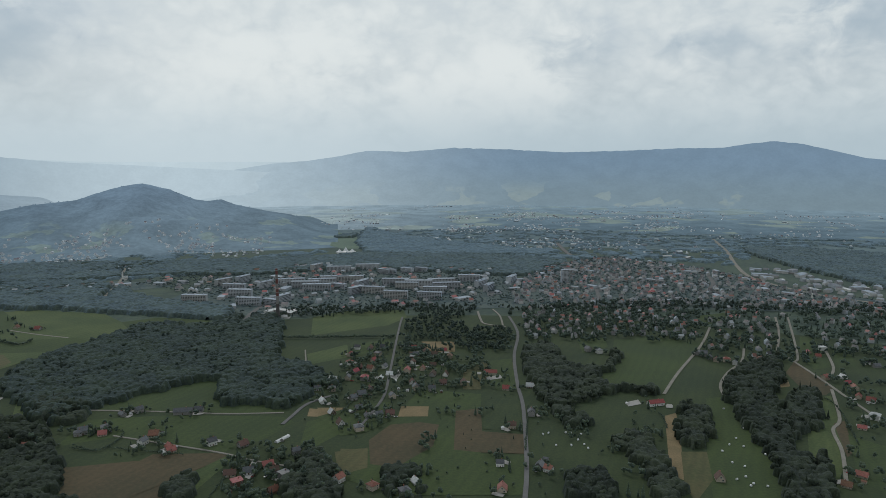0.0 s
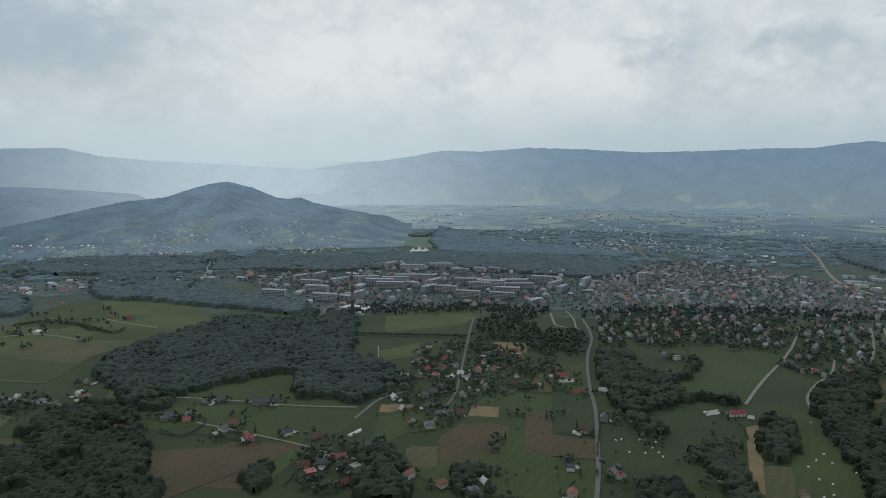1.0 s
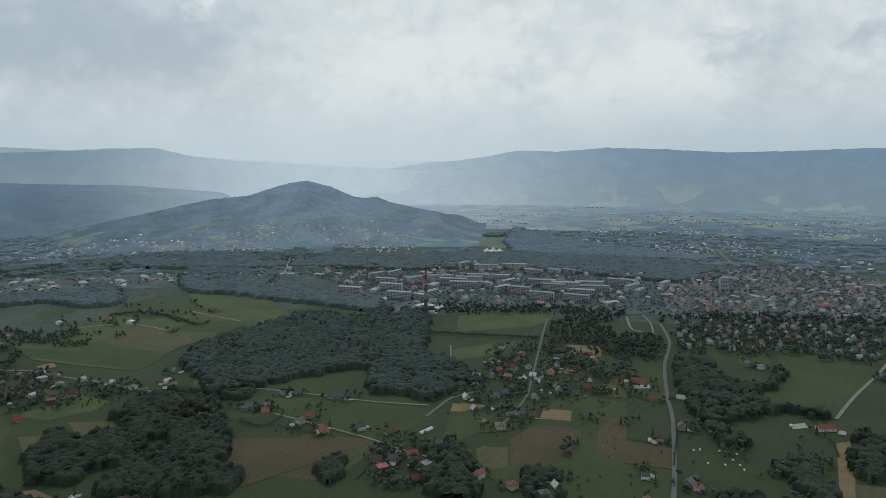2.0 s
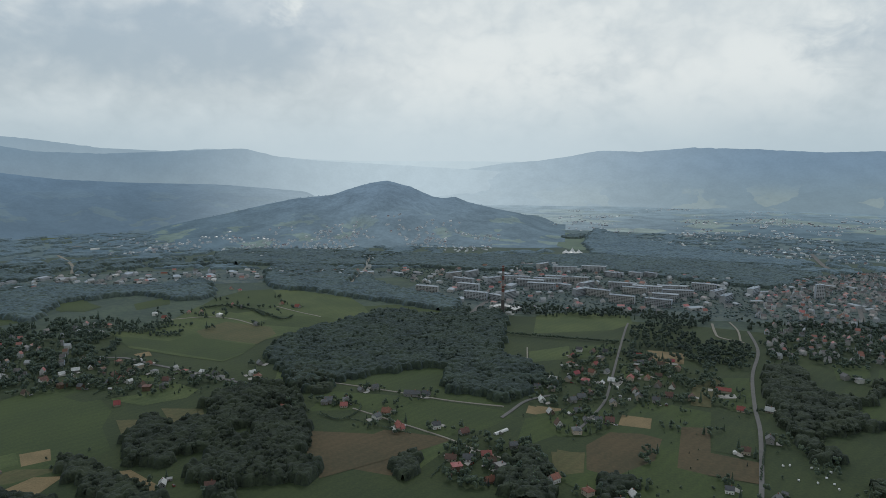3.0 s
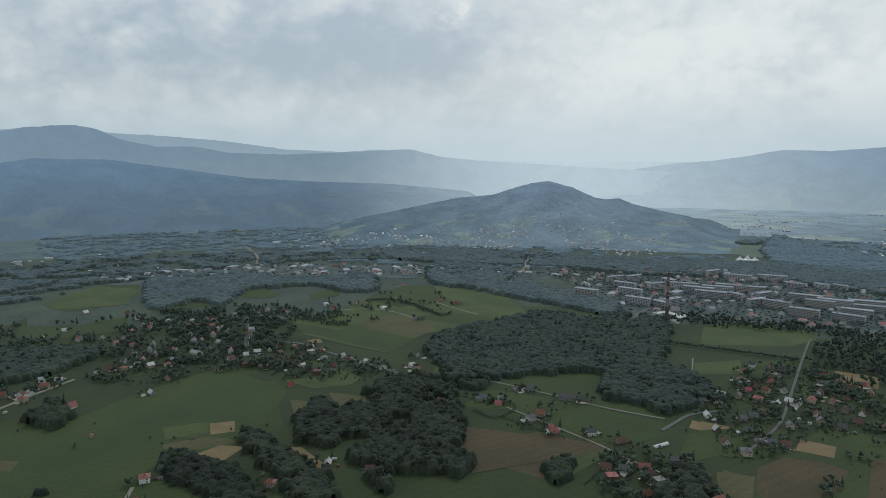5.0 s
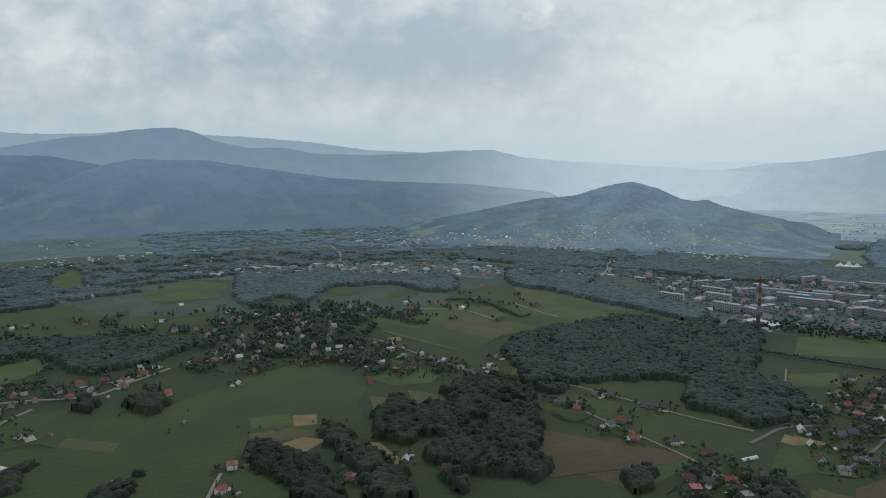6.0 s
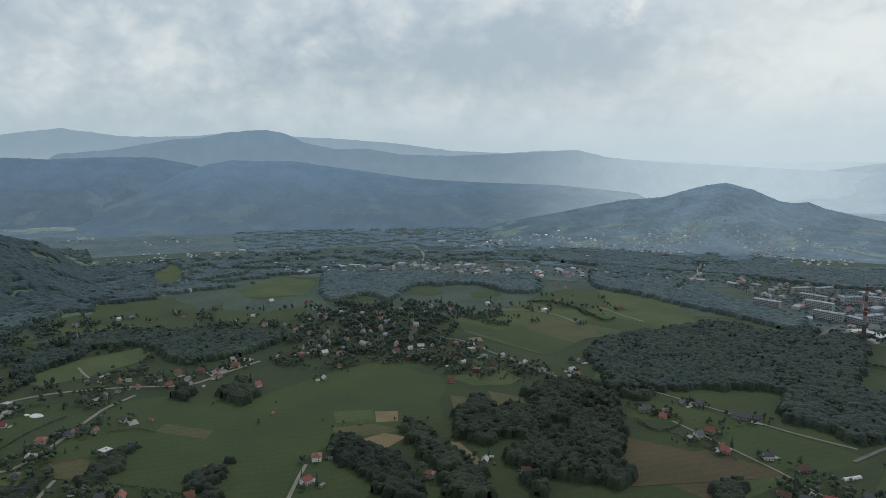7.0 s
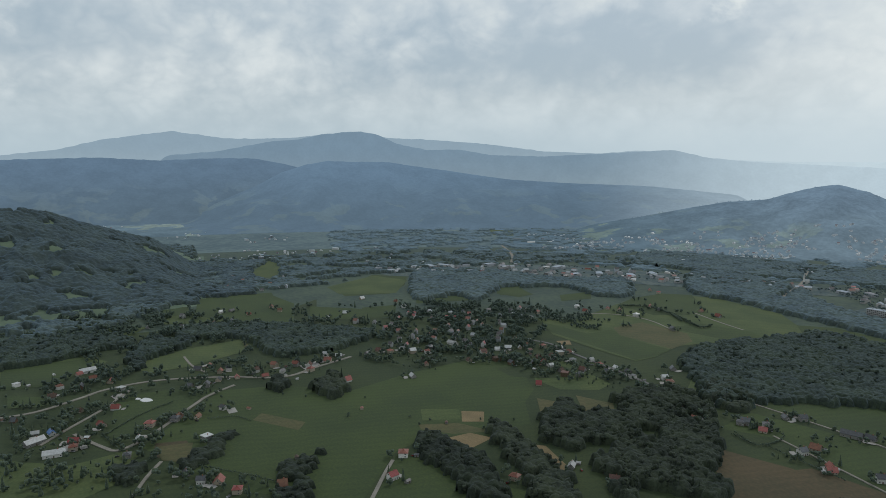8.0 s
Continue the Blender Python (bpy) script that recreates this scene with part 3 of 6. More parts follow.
field([(-1129, 963), (-1114, 1018), (-1044, 970), (-1062, 914)], LUSH, LUSHL)
CLEARINGS.append([(-1335, 664), (-1446, 829), (-1375, 883), (-1282, 816), (-1216, 738), (-1247, 646)])
field([(-1335, 664), (-1446, 829), (-1375, 883), (-1282, 816), (-1216, 738), (-1247, 646)], LUSH, LUSHL)
CLEARINGS.append([(-1396, 445), (-1380, 538), (-1277, 509), (-1311, 418)])
field([(-1396, 445), (-1380, 538), (-1277, 509), (-1311, 418)], LUSH, LUSHL)
field([(-1306, 300), (-1285, 409), (-1139, 485), (-1062, 447), (-1169, 371), (-1213, 277)], OLIVE, OLIVEL)
field([(-1207, 515), (-1255, 585), (-1074, 500), (-1059, 451)], GRASS, LUSHL)
field([(-1129, 620), (-1112, 687), (-1028, 635), (-1040, 582)], LUSH, LUSHL)
CLEARINGS.append([(-1649, 586), (-1835, 711), (-1790, 717), (-1559, 636), (-1567, 598)])
field([(-1649, 586), (-1835, 711), (-1790, 717), (-1559, 636), (-1567, 598)], OLIVE, OLIVEL)
field([(-1257, 119), (-1266, 206), (-1209, 249), (-1125, 181), (-1167, 124)], OLIVE, OLIVEL)
field([(-1144, 757), (-1103, 856), (-1056, 841), (-1098, 726)], LUSH, LUSHL)
field([(-836, 750), (-785, 779), (-734, 727), (-772, 702)], LUSH, LUSHL)
field([(-678, 579), (-664, 657), (-610, 660), (-602, 612), (-643, 572)], GRASS, LUSHL)
field([(-545, 2548), (-403, 2606), (-266, 2449), (-232, 2133), (-311, 2120), (-467, 2316)], FARMEADOW, LUSHL)
CLEARINGS.append([(-922, 3017), (-724, 2883), (-660, 2652), (-756, 2612)])
field([(-922, 3017), (-724, 2883), (-660, 2652), (-756, 2612)], FARMEADOW, LUSHL)
field([(-2153, 1787), (-2064, 1964), (-1897, 1890), (-1774, 1685), (-1979, 1665)], OLIVE, OLIVEL)
field([(-1504, 1714), (-1366, 1795), (-1311, 1693), (-1419, 1630)], FARMEADOW, LUSHL)
field([(1338, 2971), (1565, 2838), (1400, 2574), (1222, 2660)], OLIVE, OLIVEL)
field([(1091, 4726), (1524, 4604), (1508, 4330), (1049, 4233)], OLIVE, OLIVEL)
field([(-579, 4815), (308, 4840), (248, 4485), (-479, 4278)], OLIVE, OLIVEL)

field([(-467, 448), (-458, 455), (-414, 440), (-408, 424)], STRAW, STRAWL)
field([(-377, 589), (-344, 589), (-290, 601), (-242, 603), (-220, 592), (-288, 498), (-323, 537)], SOIL, SOILL)
field([(-695, 266), (-657, 288), (-642, 276), (-671, 259)], DRYG, STRAWL)
field([(60, 916), (97, 929), (94, 877), (64, 865)], LUSH, LUSHL)
field([(-39, 916), (-12, 930), (4, 865), (-33, 854)], GRASS, LUSHL)
field([(-34, 1020), (14, 1019), (13, 967), (-20, 967)], STRAW, STRAWL)
field([(-501, 763), (-480, 772), (-445, 718), (-474, 710)], OLIVE, OLIVEL)

field([(-29, 799), (45, 783), (36, 617), (77, 611), (69, 535), (-40, 535), (-92, 568), (-72, 634), (-57, 699)], LUSH, LUSHL)
field([(-75, 648), (-57, 688), (-26, 695), (-5, 688), (-11, 634), (-44, 587), (-68, 594)], SOIL, SOILL)
field([(14, 728), (42, 735), (40, 670), (84, 662), (80, 616), (36, 619), (10, 625)], SOIL, SOILL)
field([(47, 775), (89, 775), (83, 670), (42, 676)], GRASS, LUSHL)
field([(-105, 621), (-74, 630), (-70, 587), (-93, 572)], DRYG, STRAWL)
field([(-49, 742), (-17, 742), (-17, 711), (-50, 711)], STRAW, STRAWL)
field([(-144, 738), (-111, 738), (-102, 721), (-134, 716)], STRAW, STRAWL)
field([(-139, 711), (-94, 751), (-62, 756), (-59, 699), (-79, 669), (-106, 659)], LUSH, LUSHL)
field([(-68, 938), (-19, 938), (-22, 890), (-54, 865)], OLIVE, OLIVEL)
field([(-13, 955), (13, 955), (12, 885), (-11, 885)], LUSH, LUSHL)
field([(52, 878), (96, 878), (90, 799), (66, 795)], LUSH, LUSHL)
field([(27, 878), (50, 878), (46, 799), (24, 799)], DRYG, OLIVEL)

field([(-1412, 392), (-1351, 527), (-1242, 531), (-1090, 459), (-1173, 373), (-1250, 341)], LUSH, LUSHL)
CLEARINGS.append([(-1412, 392), (-1351, 527), (-1242, 531), (-1090, 459), (-1173, 373), (-1250, 341)])
field([(-1342, 304), (-1339, 352), (-1266, 335), (-1275, 291)], LUSH, LUSHL)
CLEARINGS.append([(-1342, 304), (-1339, 352), (-1266, 335), (-1275, 291)])
field([(-1199, 545), (-1118, 615), (-1108, 672), (-1035, 639), (-1040, 572), (-1106, 502)], LUSH, LUSHL)
CLEARINGS.append([(-1199, 545), (-1118, 615), (-1108, 672), (-1035, 639), (-1040, 572), (-1106, 502)])
field([(-1365, 662), (-1436, 823), (-1333, 856), (-1213, 750), (-1273, 646)], OLIVE, LUSHL)
CLEARINGS.append([(-1365, 662), (-1436, 823), (-1333, 856), (-1213, 750), (-1273, 646)])
field([(-1069, 32), (-1064, 134), (-1012, 131), (-957, 86), (-973, 27)], LUSH, LUSHL)
CLEARINGS.append([(-1069, 32), (-1064, 134), (-1012, 131), (-957, 86), (-973, 27)])
field([(-996, 199), (-1030, 266), (-1035, 354), (-964, 331), (-937, 245), (-938, 191)], OLIVE, LUSHL)
CLEARINGS.append([(-996, 199), (-1030, 266), (-1035, 354), (-964, 331), (-937, 245), (-938, 191)])
field([(-842, 135), (-826, 211), (-782, 208), (-742, 148), (-717, 116), (-744, 108)], LUSH, LUSHL)
CLEARINGS.append([(-842, 135), (-826, 211), (-782, 208), (-742, 148), (-717, 116), (-744, 108)])
field([(-684, 142), (-673, 175), (-629, 158), (-648, 139)], DRYG, LUSHL)
CLEARINGS.append([(-684, 142), (-673, 175), (-629, 158), (-648, 139)])
field([(-945, 32), (-911, 73), (-879, 65), (-895, 30)], LUSH, LUSHL)
CLEARINGS.append([(-945, 32), (-911, 73), (-879, 65), (-895, 30)])

field([(-864, 832), (-807, 852), (-856, 1036), (-873, 1201), (-777, 1248), (-623, 1213), (-552, 1142), (-490, 1036), (-519, 968), (-582, 931), (-604, 868), (-586, 800), (-589, 759), (-663, 761), (-763, 770)], OLIVE, OLIVEL)
field([(-844, 817), (-734, 820), (-729, 872), (-651, 848), (-595, 848), (-589, 805), (-592, 763), (-659, 769), (-727, 776), (-776, 778)], LUSH, LUSHL)
field([(-736, 885), (-732, 956), (-638, 951), (-604, 915), (-598, 853), (-655, 854), (-696, 854)], DRYG, OLIVEL)
field([(-851, 1033), (-877, 1112), (-871, 1202), (-824, 1238), (-747, 1157), (-716, 1069), (-753, 1017)], LUSH, LUSHL)
field([(-685, 955), (-665, 1028), (-584, 1047), (-530, 1009), (-530, 968), (-602, 963)], LUSH, LUSHL)
field([(-561, 1150), (-511, 1183), (-410, 1161), (-404, 1120), (-508, 1074)], LUSH, LUSHL)
field([(-1128, 963), (-1098, 1001), (-1027, 976), (-1024, 932), (-1077, 918)], LUSH, LUSHL)
field([(-989, 1016), (-975, 1096), (-923, 1039), (-944, 975)], LUSH, LUSHL)
field([(-831, 752), (-804, 778), (-743, 754), (-737, 712), (-784, 707)], GRASS, LUSHL)
field([(-732, 746), (-722, 765), (-703, 750), (-714, 735)], STRAW, STRAWL)

YARD = "pale paved yard beside a house"
for yard in ([(-177, 568), (-180, 605), (-174, 601), (-171, 564)], [(-153, 564), (-150, 580), (-145, 577), (-147, 561)], [(-871, 133), (-874, 146), (-858, 148), (-854, 136)], [(-733, 58), (-741, 72), (-729, 76), (-720, 62)], [(-69, 847), (-60, 878), (-54, 866), (-61, 831)],
             [(55, 846), (74, 856), (76, 842), (57, 833)], [(-745, 232), (-745, 242), (-729, 239), (-730, 230)], [(-850, 368), (-856, 396), (-838, 393), (-826, 366)],
             [(212, 753), (229, 762), (228, 748), (211, 740)], [(377, 844), (396, 854), (389, 831), (372, 822)]):
    field(yard, CONCRETE, YARD)
TOWNL = "built-up town ground of yards and streets"
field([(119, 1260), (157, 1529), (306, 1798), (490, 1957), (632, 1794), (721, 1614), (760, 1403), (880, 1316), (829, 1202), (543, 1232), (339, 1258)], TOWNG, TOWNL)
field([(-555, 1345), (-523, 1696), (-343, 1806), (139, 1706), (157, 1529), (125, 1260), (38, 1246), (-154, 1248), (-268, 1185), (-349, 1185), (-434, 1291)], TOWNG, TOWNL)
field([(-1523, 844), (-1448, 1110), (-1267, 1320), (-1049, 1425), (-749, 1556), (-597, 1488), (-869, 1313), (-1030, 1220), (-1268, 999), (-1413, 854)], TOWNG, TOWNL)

# ---- roads ----
AL, TL = "grey asphalt country road between meadows", "pale gravel track across the fields"
ROADS = []


def lay(poly, width, mat, label):
    ROADS.append((rounded(poly, False, 6), width))
    road(poly, width, mat, label, "road" if mat is ASPHALT else "track")


lay([(65, 514), (73, 563), (80, 621), (91, 741), (93, 819), (102, 943), (121, 1070), (118, 1190)], 4.3, ASPHALT, AL)
lay([(-87, 689), (-81, 716), (-71, 779), (-71, 866), (-73, 1004), (-74, 1129), (-73, 1183)], 3.2, ASPHALT, AL)
lay([(265, 781), (311, 864), (390, 994), (447, 1105)], 3.8, TRACK, TL)
lay([(334, 773), (346, 814), (376, 863), (416, 913), (447, 976)], 3.2, TRACK, TL)
lay([(614, 1177), (550, 1032), (500, 924), (485, 913)], 3.2, TRACK, TL)
lay([(592, 1177), (544, 1067), (486, 955)], 3.5, TRACK, TL)
lay([(489, 932), (484, 839), (477, 767), (471, 686)], 3.6, TRACK, TL)
lay([(475, 796), (430, 702), (405, 671), (384, 619), (348, 551)], 3.5, TRACK, TL)
lay([(564, 969), (529, 887), (501, 844)], 3.5, TRACK, TL)
lay([(-424, 732), (-372, 730), (-307, 726), (-242, 720), (-178, 723)], 2.4, TRACK, TL)
lay([(-172, 689), (-167, 712), (-157, 751), (-132, 780)], 4, ASPHALT, AL)
lay([(-338, 660), (-271, 638), (-212, 618), (-181, 603), (-137, 588)], 2.2, TRACK, TL)
lay([(-205, 974), (-188, 896)], 2.0, TRACK, TL)
lay([(-869, 6), (-863, 53), (-884, 102), (-900, 135), (-899, 195), (-861, 270), (-817, 330), (-831, 385), (-847, 446)], 5.0, TRACK, AL)
lay([(-823, 268), (-804, 231), (-783, 208), (-724, 151), (-697, 113), (-715, 99), (-767, 81)], 4, TRACK, AL)
lay([(-646, 138), (-621, 120), (-588, 101)], 3.2, TRACK, TL)
lay([(-520, 316), (-500, 295), (-463, 259)], 3.5, TRACK, TL)
lay([(-990, 251), (-938, 248), (-896, 255)], 3.2, TRACK, TL)
lay([(-755, 49), (-787, 78), (-835, 124), (-883, 158)], 3.5, TRACK, TL)
lay([(-494, 688), (-444, 683), (-399, 726)], 3.5, ASPHALT, AL)
lay([(-776, 710), (-730, 727), (-673, 717), (-567, 702), (-494, 688)], 4.5, ASPHALT, AL)
lay([(-842, 925), (-790, 972), (-731, 977), (-666, 951)], 3.2, TRACK, TL)
lay([(-718, 1092), (-655, 1065), (-596, 1045)], 3.2, TRACK, TL)
lay([(-692, 1343), (-761, 1575), (-835, 1747)], 7, TRACK, TL)
lay([(-1701, 1470), (-1526, 1357), (-1396, 1242)], 8, TRACK, TL)
lay([(950, 2359), (868, 2050), (778, 1772), (734, 1582), (755, 1441), (797, 1344), (869, 1279)], 10, TRACK, "wide pale trunk road with a bridge")
lay([(385, 2270), (375, 2057), (376, 1970)], 12, ASPHALT, AL)
lay([(639, 1599), (605, 1489), (541, 1393)], 9, ASPHALT, AL)
lay([(341, 1492), (311, 1310)], 8, ASPHALT, AL)
lay([(-347, 1143), (-353, 1217), (-346, 1290), (-314, 1343)], 9, ASPHALT, AL)

# ---- trees ----


rng = np.random.default_rng(4)


def lump(sub, seed, jag):
    bm = bmesh.new()
    bmesh.ops.create_icosphere(bm, subdivisions=sub, radius=1.0)
    for q in bm.verts:
        q.co *= 1 + jag * noise.noise(q.co * 1.7 + Vector((seed * 3.1, 0, 0))) + jag * 0.6 * noise.noise(q.co * 4 + Vector((0, seed, 0)))
    v = np.array([q.co[:] for q in bm.verts])
    f = np.array([[q.index for q in face.verts] for face in bm.faces])
    bm.free()
    return v, f


def leaves(centre, radii, count, size):
    """Loose clumps of leaf standing off a crown: small bent triangles."""
    d = rng.normal(size=(count, 3))
    d /= np.linalg.norm(d, axis=1)[:, None]
    c = centre + d * radii * rng.uniform(0.92, 1.22, (count, 1))
    a, b = rng.normal(size=(count, 3)) * size, rng.normal(size=(count, 3)) * size
    v = np.stack([c + a, c + b, c - (a + b) * 0.6], 1).reshape(-1, 3)
    return v, np.arange(3 * count).reshape(-1, 3)


def crown(seed, clumps, sub, leaf, tall=12.0, wide=4.2, tree="broad"):
    """Crown of one tree, as points and triangles, standing on z = 0."""
    vs, fs, n = [], [], 0
    for k in range(clumps):
        if tree == "fir":
            s = (k + 0.5) / clumps
            c = np.array([rng.normal(0, 0.12), rng.normal(0, 0.12), tall * (0.1 + 0.84 * s)])
            rad = np.array([wide * (1.02 - s), wide * (1.02 - s), tall / clumps * 0.95])
        else:
            a = 2.4 * k + rng.uniform(0, 1)
            reach = wide * (0.58 if k else 0.0) * rng.uniform(0.6, 1.2)
            c = np.array([reach * math.cos(a), reach * math.sin(a), tall * (rng.uniform(0.36, 0.8) if k else 0.66)])
            rad = np.array([wide, wide, tall * 0.3]) * rng.uniform(0.42, 0.66)
        v, f = lump(sub, seed * 7 + k, 0.35)
        vs.append(v * rad + c)
        fs.append(f + n)
        n += len(v)
        if leaf:
            v, f = leaves(c, rad, max(2, leaf // clumps), wide * 0.14)
            vs.append(v)
            fs.append(f + n)
            n += len(v)
    return np.concatenate(vs), np.concatenate(fs)


def trunk(tall, r):
    v, f = [], []
    for j, (z, q) in enumerate(((0, 1.35), (0.1, 1.0), (0.55, 0.6))):
        for k in range(6):
            a = math.pi * k / 3
            v.append((q * r * math.cos(a) + 0.15 * j * j, q * r * math.sin(a), z * tall))
    for j in range(2):
        for k in range(6):
            k2 = (k + 1) % 6
            o = 6 * j
            f += [(o + k, o + k2, o + 6 + k2), (o + k, o + 6 + k2, o + 6 + k)]
    for k, a in enumerate((0.3, 2.2, 4.4)):
        o, d = len(v), np.array([math.cos(a), math.sin(a), 1.1]) * tall * 0.17
        p = np.array([0.3, 0, (0.38 + 0.06 * k) * tall])
        v += [tuple(p + (0.4 * r, 0, 0)), tuple(p + (-0.3 * r, 0.4 * r, 0)), tuple(p + (-0.3 * r, -0.4 * r, 0)), tuple(p + d)]
        f += [(o, o + 1, o + 3), (o + 1, o + 2, o + 3), (o + 2, o, o + 3)]
    return np.array(v), np.array(f)


NEAR_T = [crown(i, 9, 1, 90, 10.5 + i % 3, 3.5 + 0.3 * (i % 2)) for i in range(6)] + [crown(9, 8, 1, 60, 13, 2.3, "fir")]
MID_T = [crown(20 + i, 6, 1, 36, 10.5 + i % 3, 3.4) for i in range(5)] + [crown(29, 5, 1, 20, 13, 2.3, "fir")]
FAR_T = [crown(40 + i, 2, 1, 0, 10, 5.0) for i in range(4)]
TRUNK = trunk(10.5, 0.3)


def joined(name, shapes, spots, mats, label, category, stems=False, sheet=None):
    """Many trees of one wood, which nobody could count, in one mesh."""
    vs, fs, ix, n = [], [], [], 0
    if sheet is not None and len(sheet[0]):
        vs, fs, ix, n = [sheet[0]], [sheet[1]], [np.full(len(sheet[1]), 0)], len(sheet[0])
    for x, y, s, k in spots:
        for (v, f), m in ((shapes[k % len(shapes)], 0), (TRUNK, 1)):
            if m and not stems:
                continue
            a = rng.uniform(0, 6.283)
            ca, sa = math.cos(a), math.sin(a)
            w = v @ np.array([[ca, sa, 0], [-sa, ca, 0], [0, 0, 1]]) * (s, s, s * rng.uniform(0.85, 1.15))
            vs.append(w + (x, y, 0))
            fs.append(f + n)
            ix.append(np.full(len(f), m))
            n += len(v)
    if not vs:
        return None
    me = tri_mesh(name, np.concatenate(vs), np.concatenate(fs), mats, np.concatenate(ix), smooth=True)
    return tagged(new(name, me), label, category, kind="stuff")


HOMES = []          # places of houses, kept clear of trees


def warped(q, amount):
    """Places shifted by slow noise, which makes an outline uneven."""
    return q + amount * np.array([(noise.noise(Vector((x / 21, y / 21, 2))) + 0.6 * noise.noise(Vector((x / 9, y / 9, 5))),
                                   noise.noise(Vector((x / 21, y / 21, 8))) + 0.6 * noise.noise(Vector((x / 9, y / 9, 6)))) for x, y in q]).reshape(-1, 2)


def scatter(poly, gap, keep=1.0, clear=5.0, ragged=0.0):
    """Uneven places inside an outline, off the roads, houses and clearings."""
    p = np.array(poly, dtype=float)
    lo, hi = p.min(0), p.max(0)
    gx, gy = np.meshgrid(np.arange(lo[0], hi[0], gap), np.arange(lo[1], hi[1], gap))
    q = np.stack([gx.ravel(), gy.ravel()], 1)
    q += rng.uniform(-0.48, 0.48, q.shape) * gap
    q = q[rng.uniform(size=len(q)) < keep]
    q = q[inside(warped(q, ragged) if ragged else q, poly)]
    for c in CLEARINGS:
        if len(q):
            q = q[~inside(q, c)]
    for line, w in ROADS:
        ln = np.array(line)
        for a, b in zip(ln[:-1], ln[1:]):
            if not len(q):
                break
            d, t = b - a, None
            t = np.clip(((q - a) @ d) / (d @ d + 1e-9), 0, 1)
            q = q[np.hypot(*(q - a - t[:, None] * d).T) > w / 2 + clear]
    for hx, hy, hr in HOMES:
        if len(q):
            q = q[np.hypot(q[:, 0] - hx, q[:, 1] - hy) > hr]
    return q


def canopy(poly, cell, crown_gap, tall, cut):
    """The closed roof of a wood: domed crowns side by side, coming down to the ground at the rim."""
    p = np.array(poly, dtype=float)
    lo, hi = p.min(0) - 2 * cell, p.max(0) + 2 * cell
    nx, ny = int((hi[0] - lo[0]) / cell) + 2, int((hi[1] - lo[1]) / cell) + 2
    gx, gy = np.meshgrid(lo[0] + cell * np.arange(nx), lo[1] + cell * np.arange(ny))
    q = np.stack([gx.ravel(), gy.ravel()], 1) + rng.uniform(-0.25, 0.25, (nx * ny, 2)) * cell
    # centres, heights and widths of the crowns
    cx, cy = int((hi[0] - lo[0]) / crown_gap) + 4, int((hi[1] - lo[1]) / crown_gap) + 4
    mid = np.stack(np.meshgrid(np.arange(cx), np.arange(cy)), -1) + rng.uniform(0.12, 0.88, (cy, cx, 2))
    mid = lo - crown_gap + mid * crown_gap
    high, wide = rng.uniform(0.72, 1.12, (cy, cx)), crown_gap * rng.uniform(0.6, 0.95, (cy, cx))
    ci = ((q - lo) / crown_gap).astype(int) + 1
    z, owner = np.zeros(len(q)), mid[np.clip(ci[:, 1], 0, cy - 1), np.clip(ci[:, 0], 0, cx - 1)].copy()
    for dx in (-1, 0, 1):
        for dy in (-1, 0, 1):
            kx, ky = np.clip(ci[:, 0] + dx, 0, cx - 1), np.clip(ci[:, 1] + dy, 0, cy - 1)
            d = np.hypot(*(q - mid[ky, kx]).T) / wide[ky, kx]
            h = high[ky, kx] * (0.55 + 0.45 * np.sqrt(np.clip(1 - d * d, 0, 1)))
            better = (h > z) & (d < 1)
            z[better] = h[better]
            owner[better] = mid[ky, kx][better]
    z = tall * np.where(z > 0, z, 0.45)
    key, back = np.unique(owner.round(3), axis=0, return_inverse=True)
    back = back.ravel()
    ins = inside(warped(key, 10.0), poly)
    for c in CLEARINGS:
        ins &= ~inside(key, c)
    for line, w in ROADS:
        ln = np.array(line)
        for a, b in zip(ln[:-1], ln[1:]):
            d = b - a
            t = np.clip(((key - a) @ d) / (d @ d + 1e-9), 0, 1)
            ins &= np.hypot(*(key - a - t[:, None] * d).T) > w / 2 + 4
    if cut is not None:
        ins &= np.array([noise.noise(Vector((x / 70, y / 70, 1))) + 0.7 * noise.noise(Vector((x / 24, y / 24, 6))) > cut for x, y in key])
    for hx, hy, hr in HOMES:
        if lo[0] < hx < hi[0] and lo[1] < hy < hi[1]:
            ins &= np.hypot(key[:, 0] - hx, key[:, 1] - hy) > hr + 3
    swell = np.array([1 + 0.22 * noise.noise(Vector((x, y, 4)) / 60) for x, y in key])
    z = np.where(ins[back], z * swell[back] + tall * rng.uniform(-0.07, 0.07, len(z)), -0.3)
    ins = ins[back]
    grid = np.arange(nx * ny).reshape(ny, nx)
    a, b, c, d = grid[:-1, :-1].ravel(), grid[:-1, 1:].ravel(), grid[1:, 1:].ravel(), grid[1:, :-1].ravel()
    keep = ins[a] | ins[b] | ins[c] | ins[d]
    f = np.concatenate([np.stack([a, b, c], 1)[keep], np.stack([a, c, d], 1)[keep]])
    used, inv = np.unique(f, return_inverse=True)
    v = np.concatenate([q, z[:, None]], 1)[used]
    return v, inv.reshape(-1, 3)


